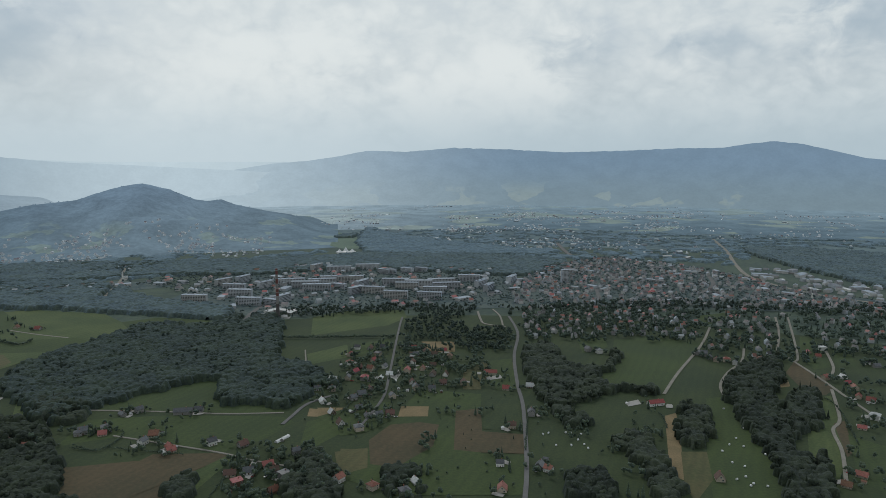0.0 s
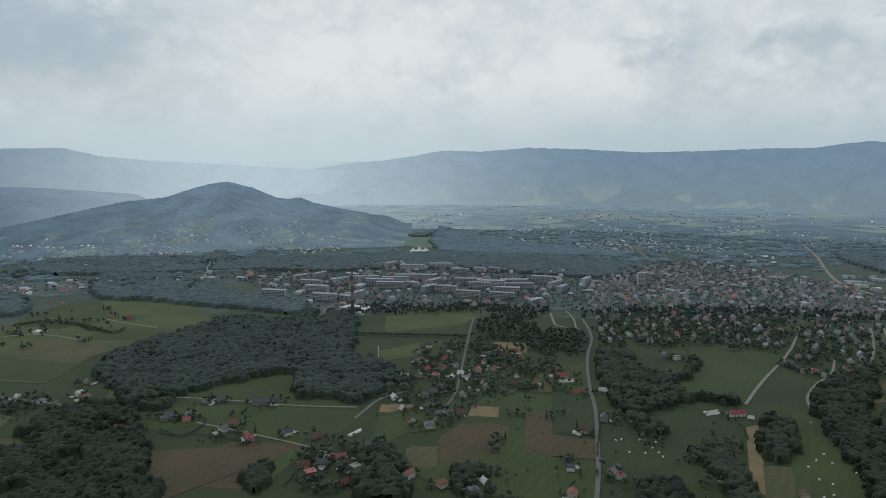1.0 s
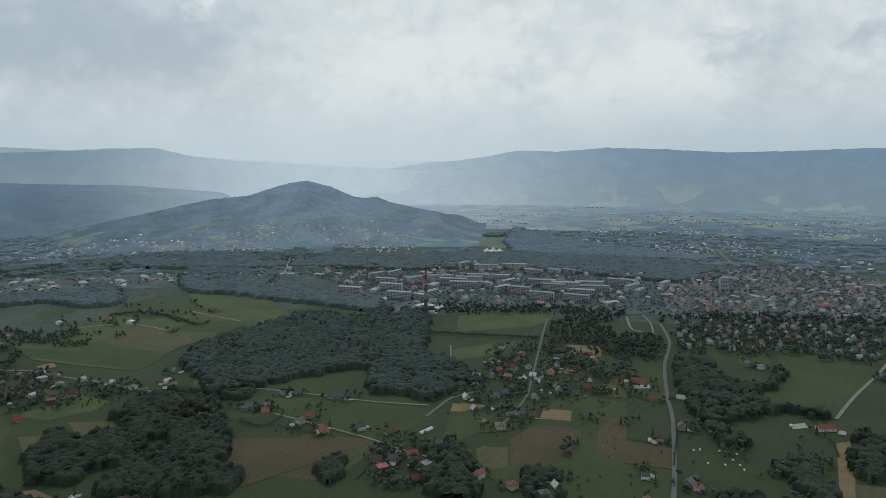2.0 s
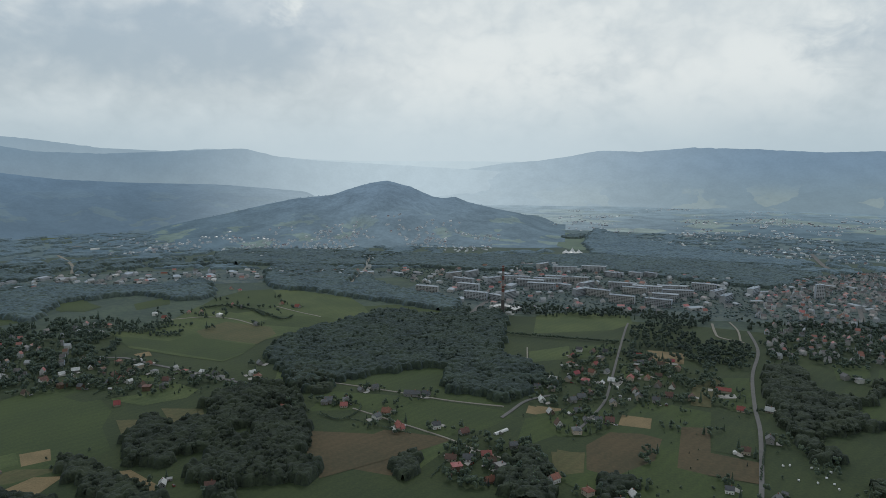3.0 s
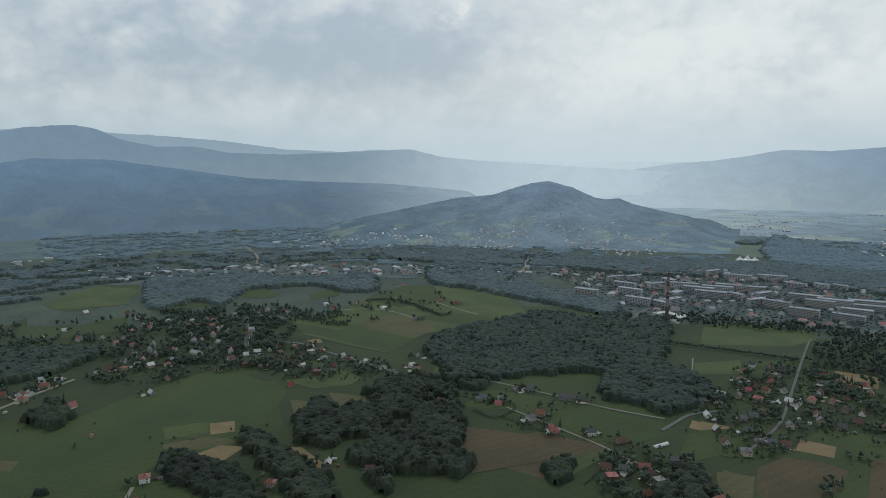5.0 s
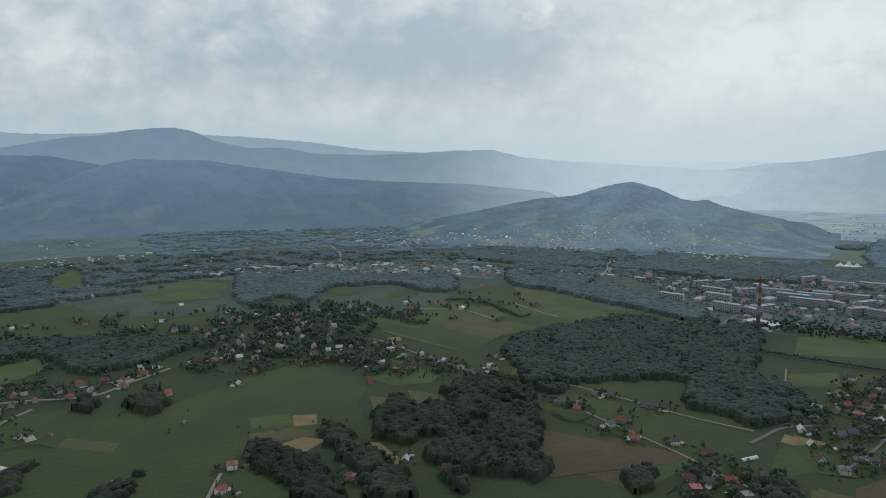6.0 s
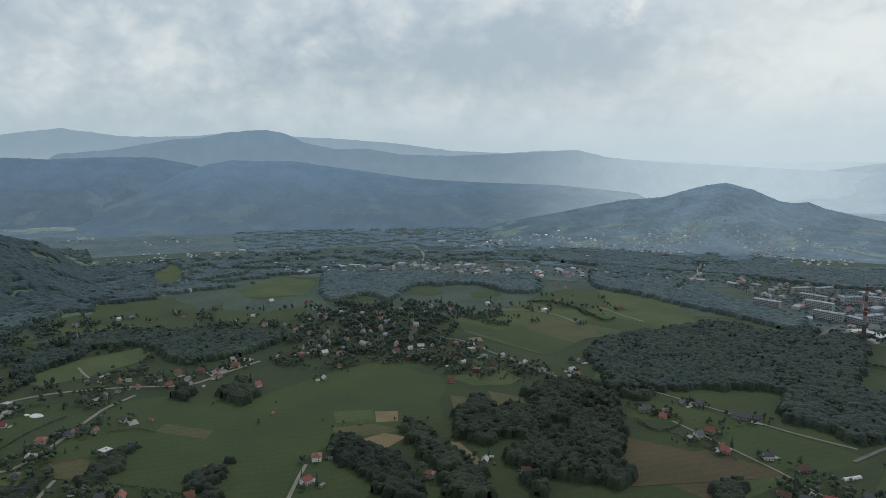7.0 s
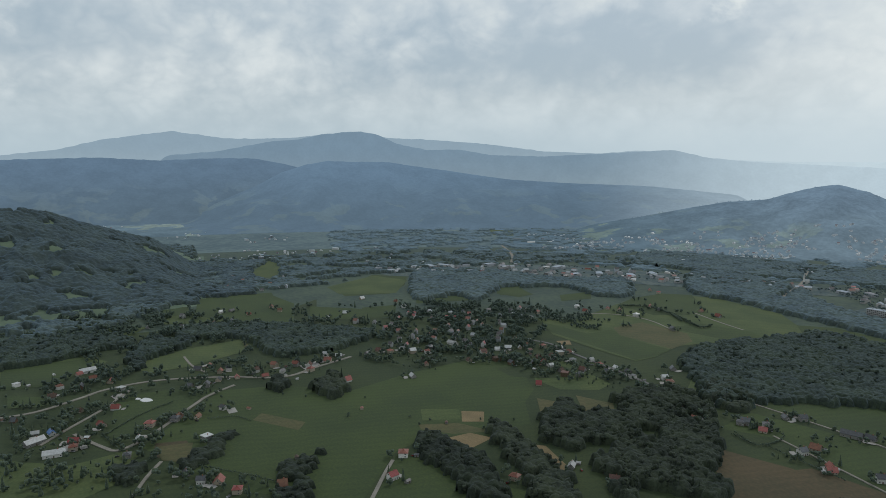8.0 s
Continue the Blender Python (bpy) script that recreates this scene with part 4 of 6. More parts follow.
def wood(poly, label="dense dark green broadleaf woodland", gap=6.0, size=1.0, keep=0.95, level="mid", firs=0.08, name="woodland", closed=True, cut=None):
    poly = rounded(poly, steps=3)
    spots = []
    far = level in ("far", "distant")
    shapes = {"near": NEAR_T, "mid": MID_T, "far": FAR_T, "distant": FAR_T}[level]
    for x, y in scatter(poly, gap * (1.5 if closed else 1.0), keep, 4.0, 11.0) if not (far and closed) else []:
        if not far and rng.uniform() < firs:
            k = len(shapes) - 1
        else:
            k = int(rng.integers(0, len(shapes) - (not far)))
        spots.append((x, y, size * rng.uniform(0.62, 1.08) * (1 + 0.3 * noise.noise(Vector((x / 26, y / 26, 3)))), k))
    # the farther the wood, the more haze its foliage colour and sheen imitate
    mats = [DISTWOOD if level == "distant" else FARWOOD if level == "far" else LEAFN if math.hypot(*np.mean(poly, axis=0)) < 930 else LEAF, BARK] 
    sheet = None
    if closed:
        cell, crown_gap = {"near": (1.5, 6.0), "mid": (1.9, 6.5), "far": (3.0, 8.0), "distant": (4.6, 10.0)}[level]
        sheet = canopy(poly, cell, crown_gap, 9.5 * size, cut)
    return joined(name, shapes, spots, mats, label, "woodland", level == "near", sheet)


def row_of_bushes(line, label="clipped dark green garden hedge", size=0.28, gap=2.2, name="hedge"):
    spots, pts_ = [], rounded(line, False, 4)
    for (x0, y0), (x1, y1) in zip(pts_, pts_[1:]):
        n = max(1, int(math.hypot(x1 - x0, y1 - y0) / gap))
        for i in range(n):
            spots.append((x0 + (x1 - x0) * i / n + rng.normal(0, 0.3), y0 + (y1 - y0) * i / n + rng.normal(0, 0.3), size * rng.uniform(0.8, 1.25), int(rng.integers(0, 4))))
    return joined(name, MID_T[:4], spots, [LEAFB, BARK], label, "hedge")


def slope_wood(hill, az0, az1, r0, r1, step, size, mat, label, keep=0.9):
    """Trees standing on the slopes of a hill."""
    bvh = BVHTree.FromObject(hill, bpy.context.evaluated_depsgraph_get())
    vs, fs, n = [], [], 0
    for r in np.arange(r0, r1, step):
        for a in np.arange(az0, az1, math.degrees(step / r)):
            if rng.uniform() > keep:
                continue
            b, q = radians(a + rng.uniform(-0.5, 0.5) * math.degrees(step / r)), r + rng.uniform(-0.5, 0.5) * step
            hit = bvh.ray_cast(Vector((-math.sin(b) * q, math.cos(b) * q, 2000)), Vector((0, 0, -1)))[0]
            if hit is None or hit.z < 4:
                continue
            v, f = FAR_T[int(rng.integers(0, len(FAR_T)))]
            vs.append(v * size * rng.uniform(0.7, 1.2) + (hit.x, hit.y, hit.z - 1.5))
            fs.append(f + n)
            n += len(v)
    me = tri_mesh("slope_woodland", np.concatenate(vs), np.concatenate(fs), mat, smooth=True)
    return tagged(new("slope_woodland", me), label, "woodland", kind="stuff")


def slope_canopy(hill_, poly, cell, crown_gap, tall, cut, mat, label):
    """A closed wood lying over the slope of a hill."""
    bvh = BVHTree.FromObject(hill_, bpy.context.evaluated_depsgraph_get())
    v, f = canopy(poly, cell, crown_gap, tall, cut)
    for q in v:
        hit = bvh.ray_cast(Vector((q[0], q[1], 2000)), Vector((0, 0, -1)))[0]
        q[2] += max(hit.z, 0.0) - 0.5 if hit else -0.5
    return tagged(new("slope_woodland", tri_mesh("slope_woodland", v, f, mat, smooth=True)), label, "woodland", kind="stuff")


def clumped(poly, gap, size, reach=32.0, cut=0.0):
    """Places for trees that gather in clumps and leave gaps."""
    return [(x, y, size * rng.uniform(0.55, 1.15), int(rng.integers(0, 6))) for x, y in scatter(poly, gap, 1.0, 3.0)
            if noise.noise(Vector((x / reach, y / reach, 11))) + 0.5 * noise.noise(Vector((x / 12, y / 12, 4))) > cut]


PROTO_TREES = []
for i in range(7):
    base = new("garden_tree" if i < 6 else "spruce_tree")
    for nm, (v, f), mt in (("crown", NEAR_T[i], LEAFB if i < 6 else CONIFER), ("trunk", TRUNK, BARK)):
        part_ = new(nm, tri_mesh(nm, v, f, mt, smooth=True))
        part_.parent = base
    tagged(base, "single leafy green broadleaf tree in the grass" if i < 6 else "tall dark green spruce tree by a garden", "tree", "trees of the village")
    PROTO_TREES.append([base, False])


def tree(x, y, s, k):
    p = PROTO_TREES[k % 7]
    m = pose(x, y, 0, 0, 0, float(rng.uniform(0, 360))) @ Matrix.Diagonal((s, s, s * rng.uniform(0.9, 1.15), 1))
    if p[1]:
        return copy_thing(p[0], m)
    p[1], p[0].matrix_basis = True, m
    return p[0]

# ---- houses ----
def part(name, bm, mat, parent, label=""):
    me = bpy.data.meshes.new(name)
    bm.to_mesh(me)
    bm.free()
    for m in mat if isinstance(mat, (list, tuple)) else [mat]:
        me.materials.append(m)
    ob = new(name, me)
    ob.parent = parent
    return tagged(ob, label)


def box(bm, x0, y0, z0, x1, y1, z1, mi=0):
    v = [bm.verts.new(p) for p in ((x0, y0, z0), (x1, y0, z0), (x1, y1, z0), (x0, y1, z0), (x0, y0, z1), (x1, y0, z1), (x1, y1, z1), (x0, y1, z1))]
    for f in ((0, 3, 2, 1), (4, 5, 6, 7), (0, 1, 5, 4), (1, 2, 6, 5), (2, 3, 7, 6), (3, 0, 4, 7)):
        bm.faces.new([v[i] for i in f]).material_index = mi


def prism(bm, prof, x0, x1, mi=0):
    """An outline in y and z drawn along x."""
    a, b = [bm.verts.new((x0, y, z)) for y, z in prof], [bm.verts.new((x1, y, z)) for y, z in prof]
    bm.faces.new(a[::-1]).material_index = mi
    bm.faces.new(b).material_index = mi
    n = len(prof)
    for i in range(n):
        bm.faces.new((a[i], a[(i + 1) % n], b[(i + 1) % n], b[i])).material_index = mi


KINDS = {  # width, depth, wall height, roof rise, roof form
    "A": (9.2, 8.0, 5.0, 3.3, "gable"), "B": (9.8, 8.2, 2.9, 4.0, "gable"), "C": (10.2, 9.4, 5.2, 2.8, "hip"),
    "D": (11.0, 7.2, 3.1, 3.5, "gable"), "E": (9.4, 9.0, 6.0, 0.8, "hip"), "S": (5.0, 3.8, 2.2, 1.2, "gable"),
    "L": (20.0, 9.0, 3.8, 3.2, "gable"), "M": (32.0, 15.0, 5.5, 1.2, "gable"), "V": (8.0, 7.6, 2.8, 4.6, "gable"),
}
ROOF_WORD = {"R": "red tiled", "O": "orange tiled", "B": "brown tiled", "S": "dark grey", "Z": "pale metal", "U": "blue metal"}
WALL_WORD = {"W": "white rendered", "C": "cream rendered", "G": "grey rendered", "T": "brown timber"}
PROTOS = {}


def build_house(kind, rf, wl_, far=""):
    w, d, h, rise, form = KINDS[kind]
    small = kind == "S"
    base = new("garden_shed" if small else "barn" if kind in "L" else "warehouse" if kind == "M" else "house")
    word = {"S": "small shed", "L": "long barn", "M": "wide warehouse"}.get(kind, "family house")
    tagged(base, f"{WALL_WORD[wl_]} {word} with a {ROOF_WORD[rf]} {form} roof", "shed" if small else "barn" if kind == "L" else "warehouse" if kind == "M" else "house",
           "sheds in the gardens" if small else "houses of the village")
    wall, roof = bmesh.new(), bmesh.new()
    x, y, o, th = w / 2, d / 2, 0.25 if small else 0.6, 0.28
    if form == "gable":
        prism(wall, [(-y, 0), (y, 0), (y, h), (0, h + rise - 0.1), (-y, h)], -x, x)
        k = rise / y
        for s in (-1, 1):
            prof = [(0, h + rise), (s * (y + o), h - k * o), (s * (y + o), h - k * o + th), (0, h + rise + th)]
            prism(roof, prof if s > 0 else prof[::-1], -x - o, x + o)
    else:
        box(wall, -x, -y, 0, x, y, h)
        rx = max(x - y, 0.4) if rise > 1 else x * 0.5
        ry = 0.05 if rise > 1 else y * 0.5
        lo = [roof.verts.new(p) for p in ((-x - o, -y - o, h), (x + o, -y - o, h), (x + o, y + o, h), (-x - o, y + o, h))]
        eave = [roof.verts.new((q.co.x, q.co.y, h + 0.25)) for q in lo]
        hi = [roof.verts.new(p) for p in ((-rx, -ry, h + rise), (rx, -ry, h + rise), (rx, ry, h + rise), (-rx, ry, h + rise))]
        roof.faces.new(lo[::-1])
        for i in range(4):
            j = (i + 1) % 4
            roof.faces.new((lo[i], lo[j], eave[j], eave[i]))
            roof.faces.new((eave[i], eave[j], hi[j], hi[i]))
        roof.faces.new(hi)
    for b in (wall, roof):
        bmesh.ops.recalc_face_normals(b, faces=b.faces[:])
    part("wall", wall, WALLS[wl_], base)
    part("roof", roof, ROOFS[rf], base, ROOF_WORD[rf] + " roof")
    if not far:
        door = bmesh.new()
        box(door, -0.6, -y - 0.06, 0, 0.6 if not small else 0.4, -y + 0.1, 2.1)
        part("door", door, TIMBER, base, "brown wooden door")
    if small:
        return base
    if far and rf in "SZU":
        return base
    ch = bmesh.new()
    box(ch, x * 0.3, -0.4, h + rise * 0.6, x * 0.3 + 0.7, 0.4, h + rise + 1.0)
    box(ch, x * 0.3 - 0.1, -0.5, h + rise + 1.0, x * 0.3 + 0.8, 0.5, h + rise + 1.15)
    part("chimney", ch, BRICK, base, "red brick chimney")
    if far:
        return base
    win, gl = bmesh.new(), bmesh.new()
    box(win, -0.75, -0.06, -0.75, 0.75, 0.06, 0.75)
    box(gl, -0.62, -0.09, -0.62, -0.04, 0.09, 0.62)
    box(gl, 0.04, -0.09, -0.62, 0.62, 0.09, 0.62)
    first = part("window", win, WHITE, base, "white framed window")
    glass = part("pane", gl, PANE, first, "dark window pane")
    places = []
    for z in (1.6, 4.3):
        if z + 0.8 < h + (0.3 if form == "hip" else 0):
            for u in (-0.62, 0.62):
                places += [(u * x, -y, z, 0), (u * x, y, z, 0)]
            places += [(x, 0.45 * y, z, 90), (-x, -0.45 * y, z, 90)]
    if form == "gable" and rise > 3:
        places += [(x, 0, h + rise * 0.3, 90), (-x, 0, h + rise * 0.3, 90)]
    for i, (a, b, z, r) in enumerate(places):
        q = first if i == 0 else first.copy()
        if i:
            scene.collection.objects.link(q)
            q.parent = base
            g = glass.copy()
            scene.collection.objects.link(g)
            g.parent = q
        q.matrix_basis = pose(a, b, z, 0, 0, r)
    return base


def house(x, y, code, turn=None):
    """code: kind, roof and wall letters."""
    if turn is None:
        turn = 25 * noise.noise(Vector((x / 160, y / 160, 2))) * 4 + random.choice((0, 90)) + random.uniform(-6, 6)
    m = pose(x, y, 0.0, 0, 0, turn) @ Matrix.Scale(random.uniform(0.82, 1.0), 4)
    if math.hypot(x, y) > 820:
        code += "f"
    w = KINDS[code[0]][0]
    HOMES.append((x, y, w * 0.62 + 2.0))
    if code in PROTOS:
        return copy_thing(PROTOS[code], m)
    PROTOS[code] = build_house(*code)
    PROTOS[code].matrix_basis = m
    return PROTOS[code]


def far_houses(name, spots, label, distant=False):
    """Roofs of the far town, too small to pick apart, in one mesh."""
    # town set; the distant set has stronger haze put into its colours
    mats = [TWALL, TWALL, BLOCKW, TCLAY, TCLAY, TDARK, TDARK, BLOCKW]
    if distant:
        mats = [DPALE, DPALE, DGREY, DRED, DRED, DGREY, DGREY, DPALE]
    bm_v, bm_f, bm_i = [], [], []
    for x, y, w, d, h, rise, wm, rm, *up in spots:
        foot = up[0] if up else 0.0
        a = 1.2 * noise.noise(Vector((x / 250, y / 250, 5))) * 2 + random.choice((0, math.pi / 2)) + random.uniform(-0.1, 0.1)
        ca, sa, o = math.cos(a), math.sin(a), len(bm_v)
        for px, py, pz in ((-w, -d, 0), (w, -d, 0), (w, d, 0), (-w, d, 0), (-w, -d, h), (w, -d, h), (w, d, h), (-w, d, h), (-w, 0, h + rise), (w, 0, h + rise)):
            bm_v.append((x + ca * px - sa * py, y + sa * px + ca * py, pz + foot))
        for f, m in (((0, 1, 5, 4), wm), ((2, 3, 7, 6), wm), ((1, 2, 6, 9, 5), wm), ((3, 0, 4, 8, 7), wm), ((4, 5, 9, 8), rm), ((6, 7, 8, 9), rm)):
            bm_f.append(tuple(o + i for i in f))
            bm_i.append(m)
    return tagged(new(name, mesh_from(name, bm_v, bm_f, mats, bm_i)), label, "houses", kind="stuff")


def town(poly, gap, keep, label, roofs=(3, 4, 5, 5, 6, 6, 7), big=0.05, name="town_houses", size=1.0, distant=False):
    spots = []
    for x, y in scatter(poly, gap, keep, 3.0):
        if distant and noise.noise(Vector((x / 260, y / 260, 4))) + 0.6 * noise.noise(Vector((x / 70, y / 70, 2))) < 0.05 + 0.00011 * max(0.0, math.hypot(x, y) - 2400):
            continue
        s = size * random.uniform(0.8, 1.25)
        if random.random() < big:
            spots.append((x, y, 14 * s, 7 * s, 6, 0.8, random.choice((0, 2)), random.choice((7, 7, 6))))
        else:
            spots.append((x, y, 5.5 * s, 4.6 * s, random.choice((1.6, 2.4) if distant else (3.5, 5.5, 6.5)), random.uniform(1.5, 4.2), random.choice((0, 0, 1, 2)), random.choice((7, 7, 7, 0, 6, 3) if distant else roofs)))
        HOMES.append((x, y, 5.0 if distant else 7.0))
    return far_houses(name, spots, label, distant)


VILLAGE_FAR = []     # houses of the villages too far off to pick apart


def village(poly, gap, keep, kinds="ABCDEV", roofs="RROBBSSZ", walls="WWCCGT", most=400):
    n = 0
    for x, y in scatter(poly, gap, keep, 7.0):
        if n >= most:
            break
        if any(math.hypot(x - a, y - b) < r + 8 for a, b, r in HOMES):
            continue
        if math.hypot(x, y) > 1000:
            k = random.uniform(0.6, 0.85)
            VILLAGE_FAR.append((x, y, 5.0 * k, 4.4 * k, random.choice((3.0, 4.8, 5.6)), random.uniform(2.0, 4.0), random.choice((0, 0, 1, 2)), random.choice((3, 3, 4, 5, 5, 6, 6, 7))))
            HOMES.append((x, y, 7.5))
            continue
        house(float(round(x, 1)), float(round(y, 1)), random.choice(kinds) + random.choice(roofs) + random.choice(walls))
        n += 1
        if random.random() < 0.5:
            a = random.uniform(0, 6.28)
            house(float(round(x + 13 * math.cos(a), 1)), float(round(y + 13 * math.sin(a), 1)), "S" + random.choice("ZSB") + random.choice("GT"))


def slope_houses(hill_, az0, az1, r0, r1, count, label):
    """Pale houses scattered over the foot of a hill."""
    bvh = BVHTree.FromObject(hill_, bpy.context.evaluated_depsgraph_get())
    spots = []
    while len(spots) < count:
        a, r = radians(random.uniform(az0, az1)), r0 + (r1 - r0) * random.random() ** 1.4
        x, y = -math.sin(a) * r, math.cos(a) * r
        if noise.noise(Vector((x / 120, y / 120, 7))) < -0.15:
            count -= 0.5
            continue
        hit = bvh.ray_cast(Vector((x, y, 2000)), Vector((0, 0, -1)))[0]
        if hit is None:
            count -= 0.5
            continue
        s = random.uniform(0.55, 0.85)
        spots.append((x, y, 5.5 * s, 4.6 * s, 4.5, random.uniform(1.5, 3), 0, random.choice((5, 6, 6, 7, 3)), max(hit.z, 0) - 0.6))
    return far_houses("hillside_houses", spots, label, True)

# ---- apartment blocks ----
BLOCKS = {}


def apartment_block(x, y, length, floors, turn, tone):
    key = (length, floors, tone)
    m = pose(x, y, 0, 0, 0, turn)
    HOMES.append((x, y, 14))
    if key in BLOCKS:
        return copy_thing(BLOCKS[key], m)
    base = tagged(new("apartment_block"), f"long {'cream' if tone == 'C' else 'pale grey' if tone == 'W' else 'grey'} prefabricated apartment block, flat roof", "apartment block", "blocks of the estate")
    h, a, d = floors * 2.9 + 0.8, length / 2, 5.6
    bm = bmesh.new()
    box(bm, -a, -d, 0, a, d, h)
    part("wall", bm, TWALL if tone == "C" else BLOCKW, base)
    bm = bmesh.new()
    box(bm, -a - 0.3, -d - 0.3, h, a + 0.3, d + 0.3, h + 0.5)
    for k in range(int(length // 18) + 1):
        box(bm, -a + 6 + 18 * k, -1.2, h + 0.5, -a + 9 + 18 * k, 1.2, h + 2.2)
    part("roof", bm, BLOCKW, base, "flat grey concrete roof")
    bm = bmesh.new()
    n = int(length / 3.2)
    for k in range(n):
        u = -a + (k + 0.5) * length / n
        for s in (-1, 1):
            box(bm, u - 0.95, s * (d + 0.04) - 0.06, -0.7, u + 0.95, s * (d + 0.04) + 0.06, 0.7)
    first = tagged(part("glazing", bm, PANE, base, "row of dark windows"), kind="stuff")
    for k in range(floors):
        q = first if k == 0 else first.copy()
        if k:
            scene.collection.objects.link(q)
            q.parent = base
        q.matrix_basis = pose(0, 0, 1.9 + 2.9 * k)
    BLOCKS[key] = base
    base.matrix_basis = m
    return base


for x, y, c in [(-494, 1317, "a"), (-496, 1500, "b"), (-451, 1434, "a"), (-462, 1535, "b"), (-420, 1373, "a"), (-379, 1290, "a"), (-392, 1466, "b"), (-335, 1290, "c"), (-343, 1499, "d"), (-304, 1465, "d"), (-273, 1498, "d"), (-273, 1432, "d"), (-227, 1451, "c"), (-253, 1533, "d"), (-214, 1533, "d"), (-181, 1477, "b"), (-184, 1400, "b"), (-148, 1400, "a"), (-262, 1675, "d"), (-194, 1710, "d"), (-146, 1649, "c"), (-132, 1648, "c"), (-90, 1665, "c"), (-55, 1673, "c"), (-325, 1711, "b"), (-107, 1496, "d"), (-79, 1449, "a"), (-55, 1475, "d"), (-5, 1495, "d"), (7, 1448, "d"), (-17, 1398, "a"), (-97, 1352, "a"), (-28, 1341, "a"), (83, 1474, "b"), (98, 1428, "b"), (157, 1529, "b"), (60, 1544, "a"), (-319, 1316, "b")]:
    length, floors, turn, tone = {"a": (50.0, 5, -8, "W"), "b": (40.0, 5, 62, "G"), "c": (32.0, 4, -25, "W"), "d": (60.0, 5, 4, "G")}[c]
    apartment_block(x, y, length, floors, turn + random.uniform(-6, 6), random.choice((tone, tone, tone, "C")))
for x, y, c in [(279, 1528, "T")]:
    apartment_block(x, y, 16.0, 10, 10, "W")



# ---- homes on the near slopes ----
for x, y, code in [(-372, 666, "ASG"), (-353, 675, "CSW"), (-296, 660, "BOC"), (-230, 639, "ASW"), (-198, 635, "BBG"), (-264, 622, "BOC"), (-268, 616, "SZG"), (-275, 729, "DSG"), (-290, 722, "LSG"), (-354, 731, "SOC"), (-191, 572, "DBC"), (-176, 577, "BSW"), (-162, 591, "DOC"), (-153, 577, "ABG"), (-142, 569, "ESG"), (-142, 618, "ASG"), (-162, 648, "SZG"), (-92, 561, "AOW"), (-61, 548, "CRC"), (-24, 557, "BZW"), (-33, 538, "CSG"), (50, 544, "BOC"), (52, 591, "ASW"), (62, 860, "LRC"), (-70, 854, "BZW"), (-61, 829, "SZW"), (-48, 866, "AOC"), (-28, 878, "DOC"), (-14, 854, "BBG"), (-134, 944, "BRC"), (-128, 979, "ASW"), (-109, 979, "DBG"), (-98, 917, "BRC"), (72, 679, "ABC"), (62, 676, "SZW"), (77, 799, "BRC"), (107, 807, "BZC"), (97, 715, "ASG"), (88, 587, "BSG"), (95, 579, "AOW"), (96, 602, "SSG"), (244, 746, "LRW"), (212, 749, "SZW"), (243, 562, "VBC"), (1, 967, "BRC"), (442, 913, "CRW")]:
    house(x, y, code)
for x, y, code in [(-84, 711, "DSG"), (-71, 711, "ASW"), (-59, 716, "BBC"), (-106, 764, "ASG"), (-98, 779, "BSC"), (-90, 799, "BBG"), (-123, 838, "ASC"), (-117, 866, "DRG"), (-55, 799, "SZG"), (-44, 793, "SZW"), (-34, 799, "ASC"), (0, 820, "BBG"), (25, 820, "DBC"), (9, 930, "AOC"), (377, 927, "DSG"), (381, 914, "BBC"), (395, 913, "CRC"), (401, 900, "ASW"), (374, 941, "ASG"), (368, 947, "BSG"), (227, 956, "ESW"), (213, 965, "ASG"), (347, 549, "BOC"), (371, 567, "DOC"), (366, 556, "SOC"), (490, 767, "DRC"), (496, 753, "BRW"), (468, 702, "CZW"), (437, 674, "DOC"), (507, 817, "BRC"), (503, 796, "AOC"), (514, 839, "BZW"), (489, 835, "AOC"), (531, 954, "DRC"), (534, 934, "BRC"), (560, 969, "EZW"), (582, 899, "ASW"), (587, 886, "DSG"), (373, 835, "SOW"), (390, 840, "SSG")]:
    house(x, y, code)
for x, y, code in [(-522, 329, "COW"), (-514, 339, "SSG"), (-488, 296, "ARW"), (-474, 303, "SSG"), (-423, 383, "CRC"), (-413, 396, "SSG"), (-410, 441, "DZG"), (-411, 451, "SZG"), (-369, 452, "BBC"), (-362, 453, "SZW"), (-596, 578, "VRC"), (-752, 391, "VOW"), (-820, 371, "CRC"), (-831, 311, "DRC"), (-822, 336, "SZW"), (-866, 338, "AOC"), (-744, 176, "CSG"), (-748, 180, "BOC"), (-738, 198, "DOC"), (-747, 229, "ASW"), (-744, 150, "COC"), (-820, 130, "BRW"), (-984, 115, "BRC"), (-947, 126, "ARW"), (-926, 143, "BRC"), (-885, 148, "EZG"), (-991, 126, "LZW"), (-980, 44, "EZW"), (-971, 56, "SZG"), (-835, 95, "BBC"), (-774, 108, "DRC"), (-781, 62, "DUW"), (-763, 45, "LZG"), (-790, 48, "DZG"), (-725, 75, "CRC"), (-720, 58, "LZW"), (-675, 114, "CSG"), (-711, 132, "DZG"), (-671, 188, "EZG"), (-605, 150, "BSG"), (-581, 156, "ASW"), (-572, 169, "BOC"), (-545, 176, "CRC"), (-577, 244, "SBG"), (-532, 211, "VOC")]:
    house(x, y, code)
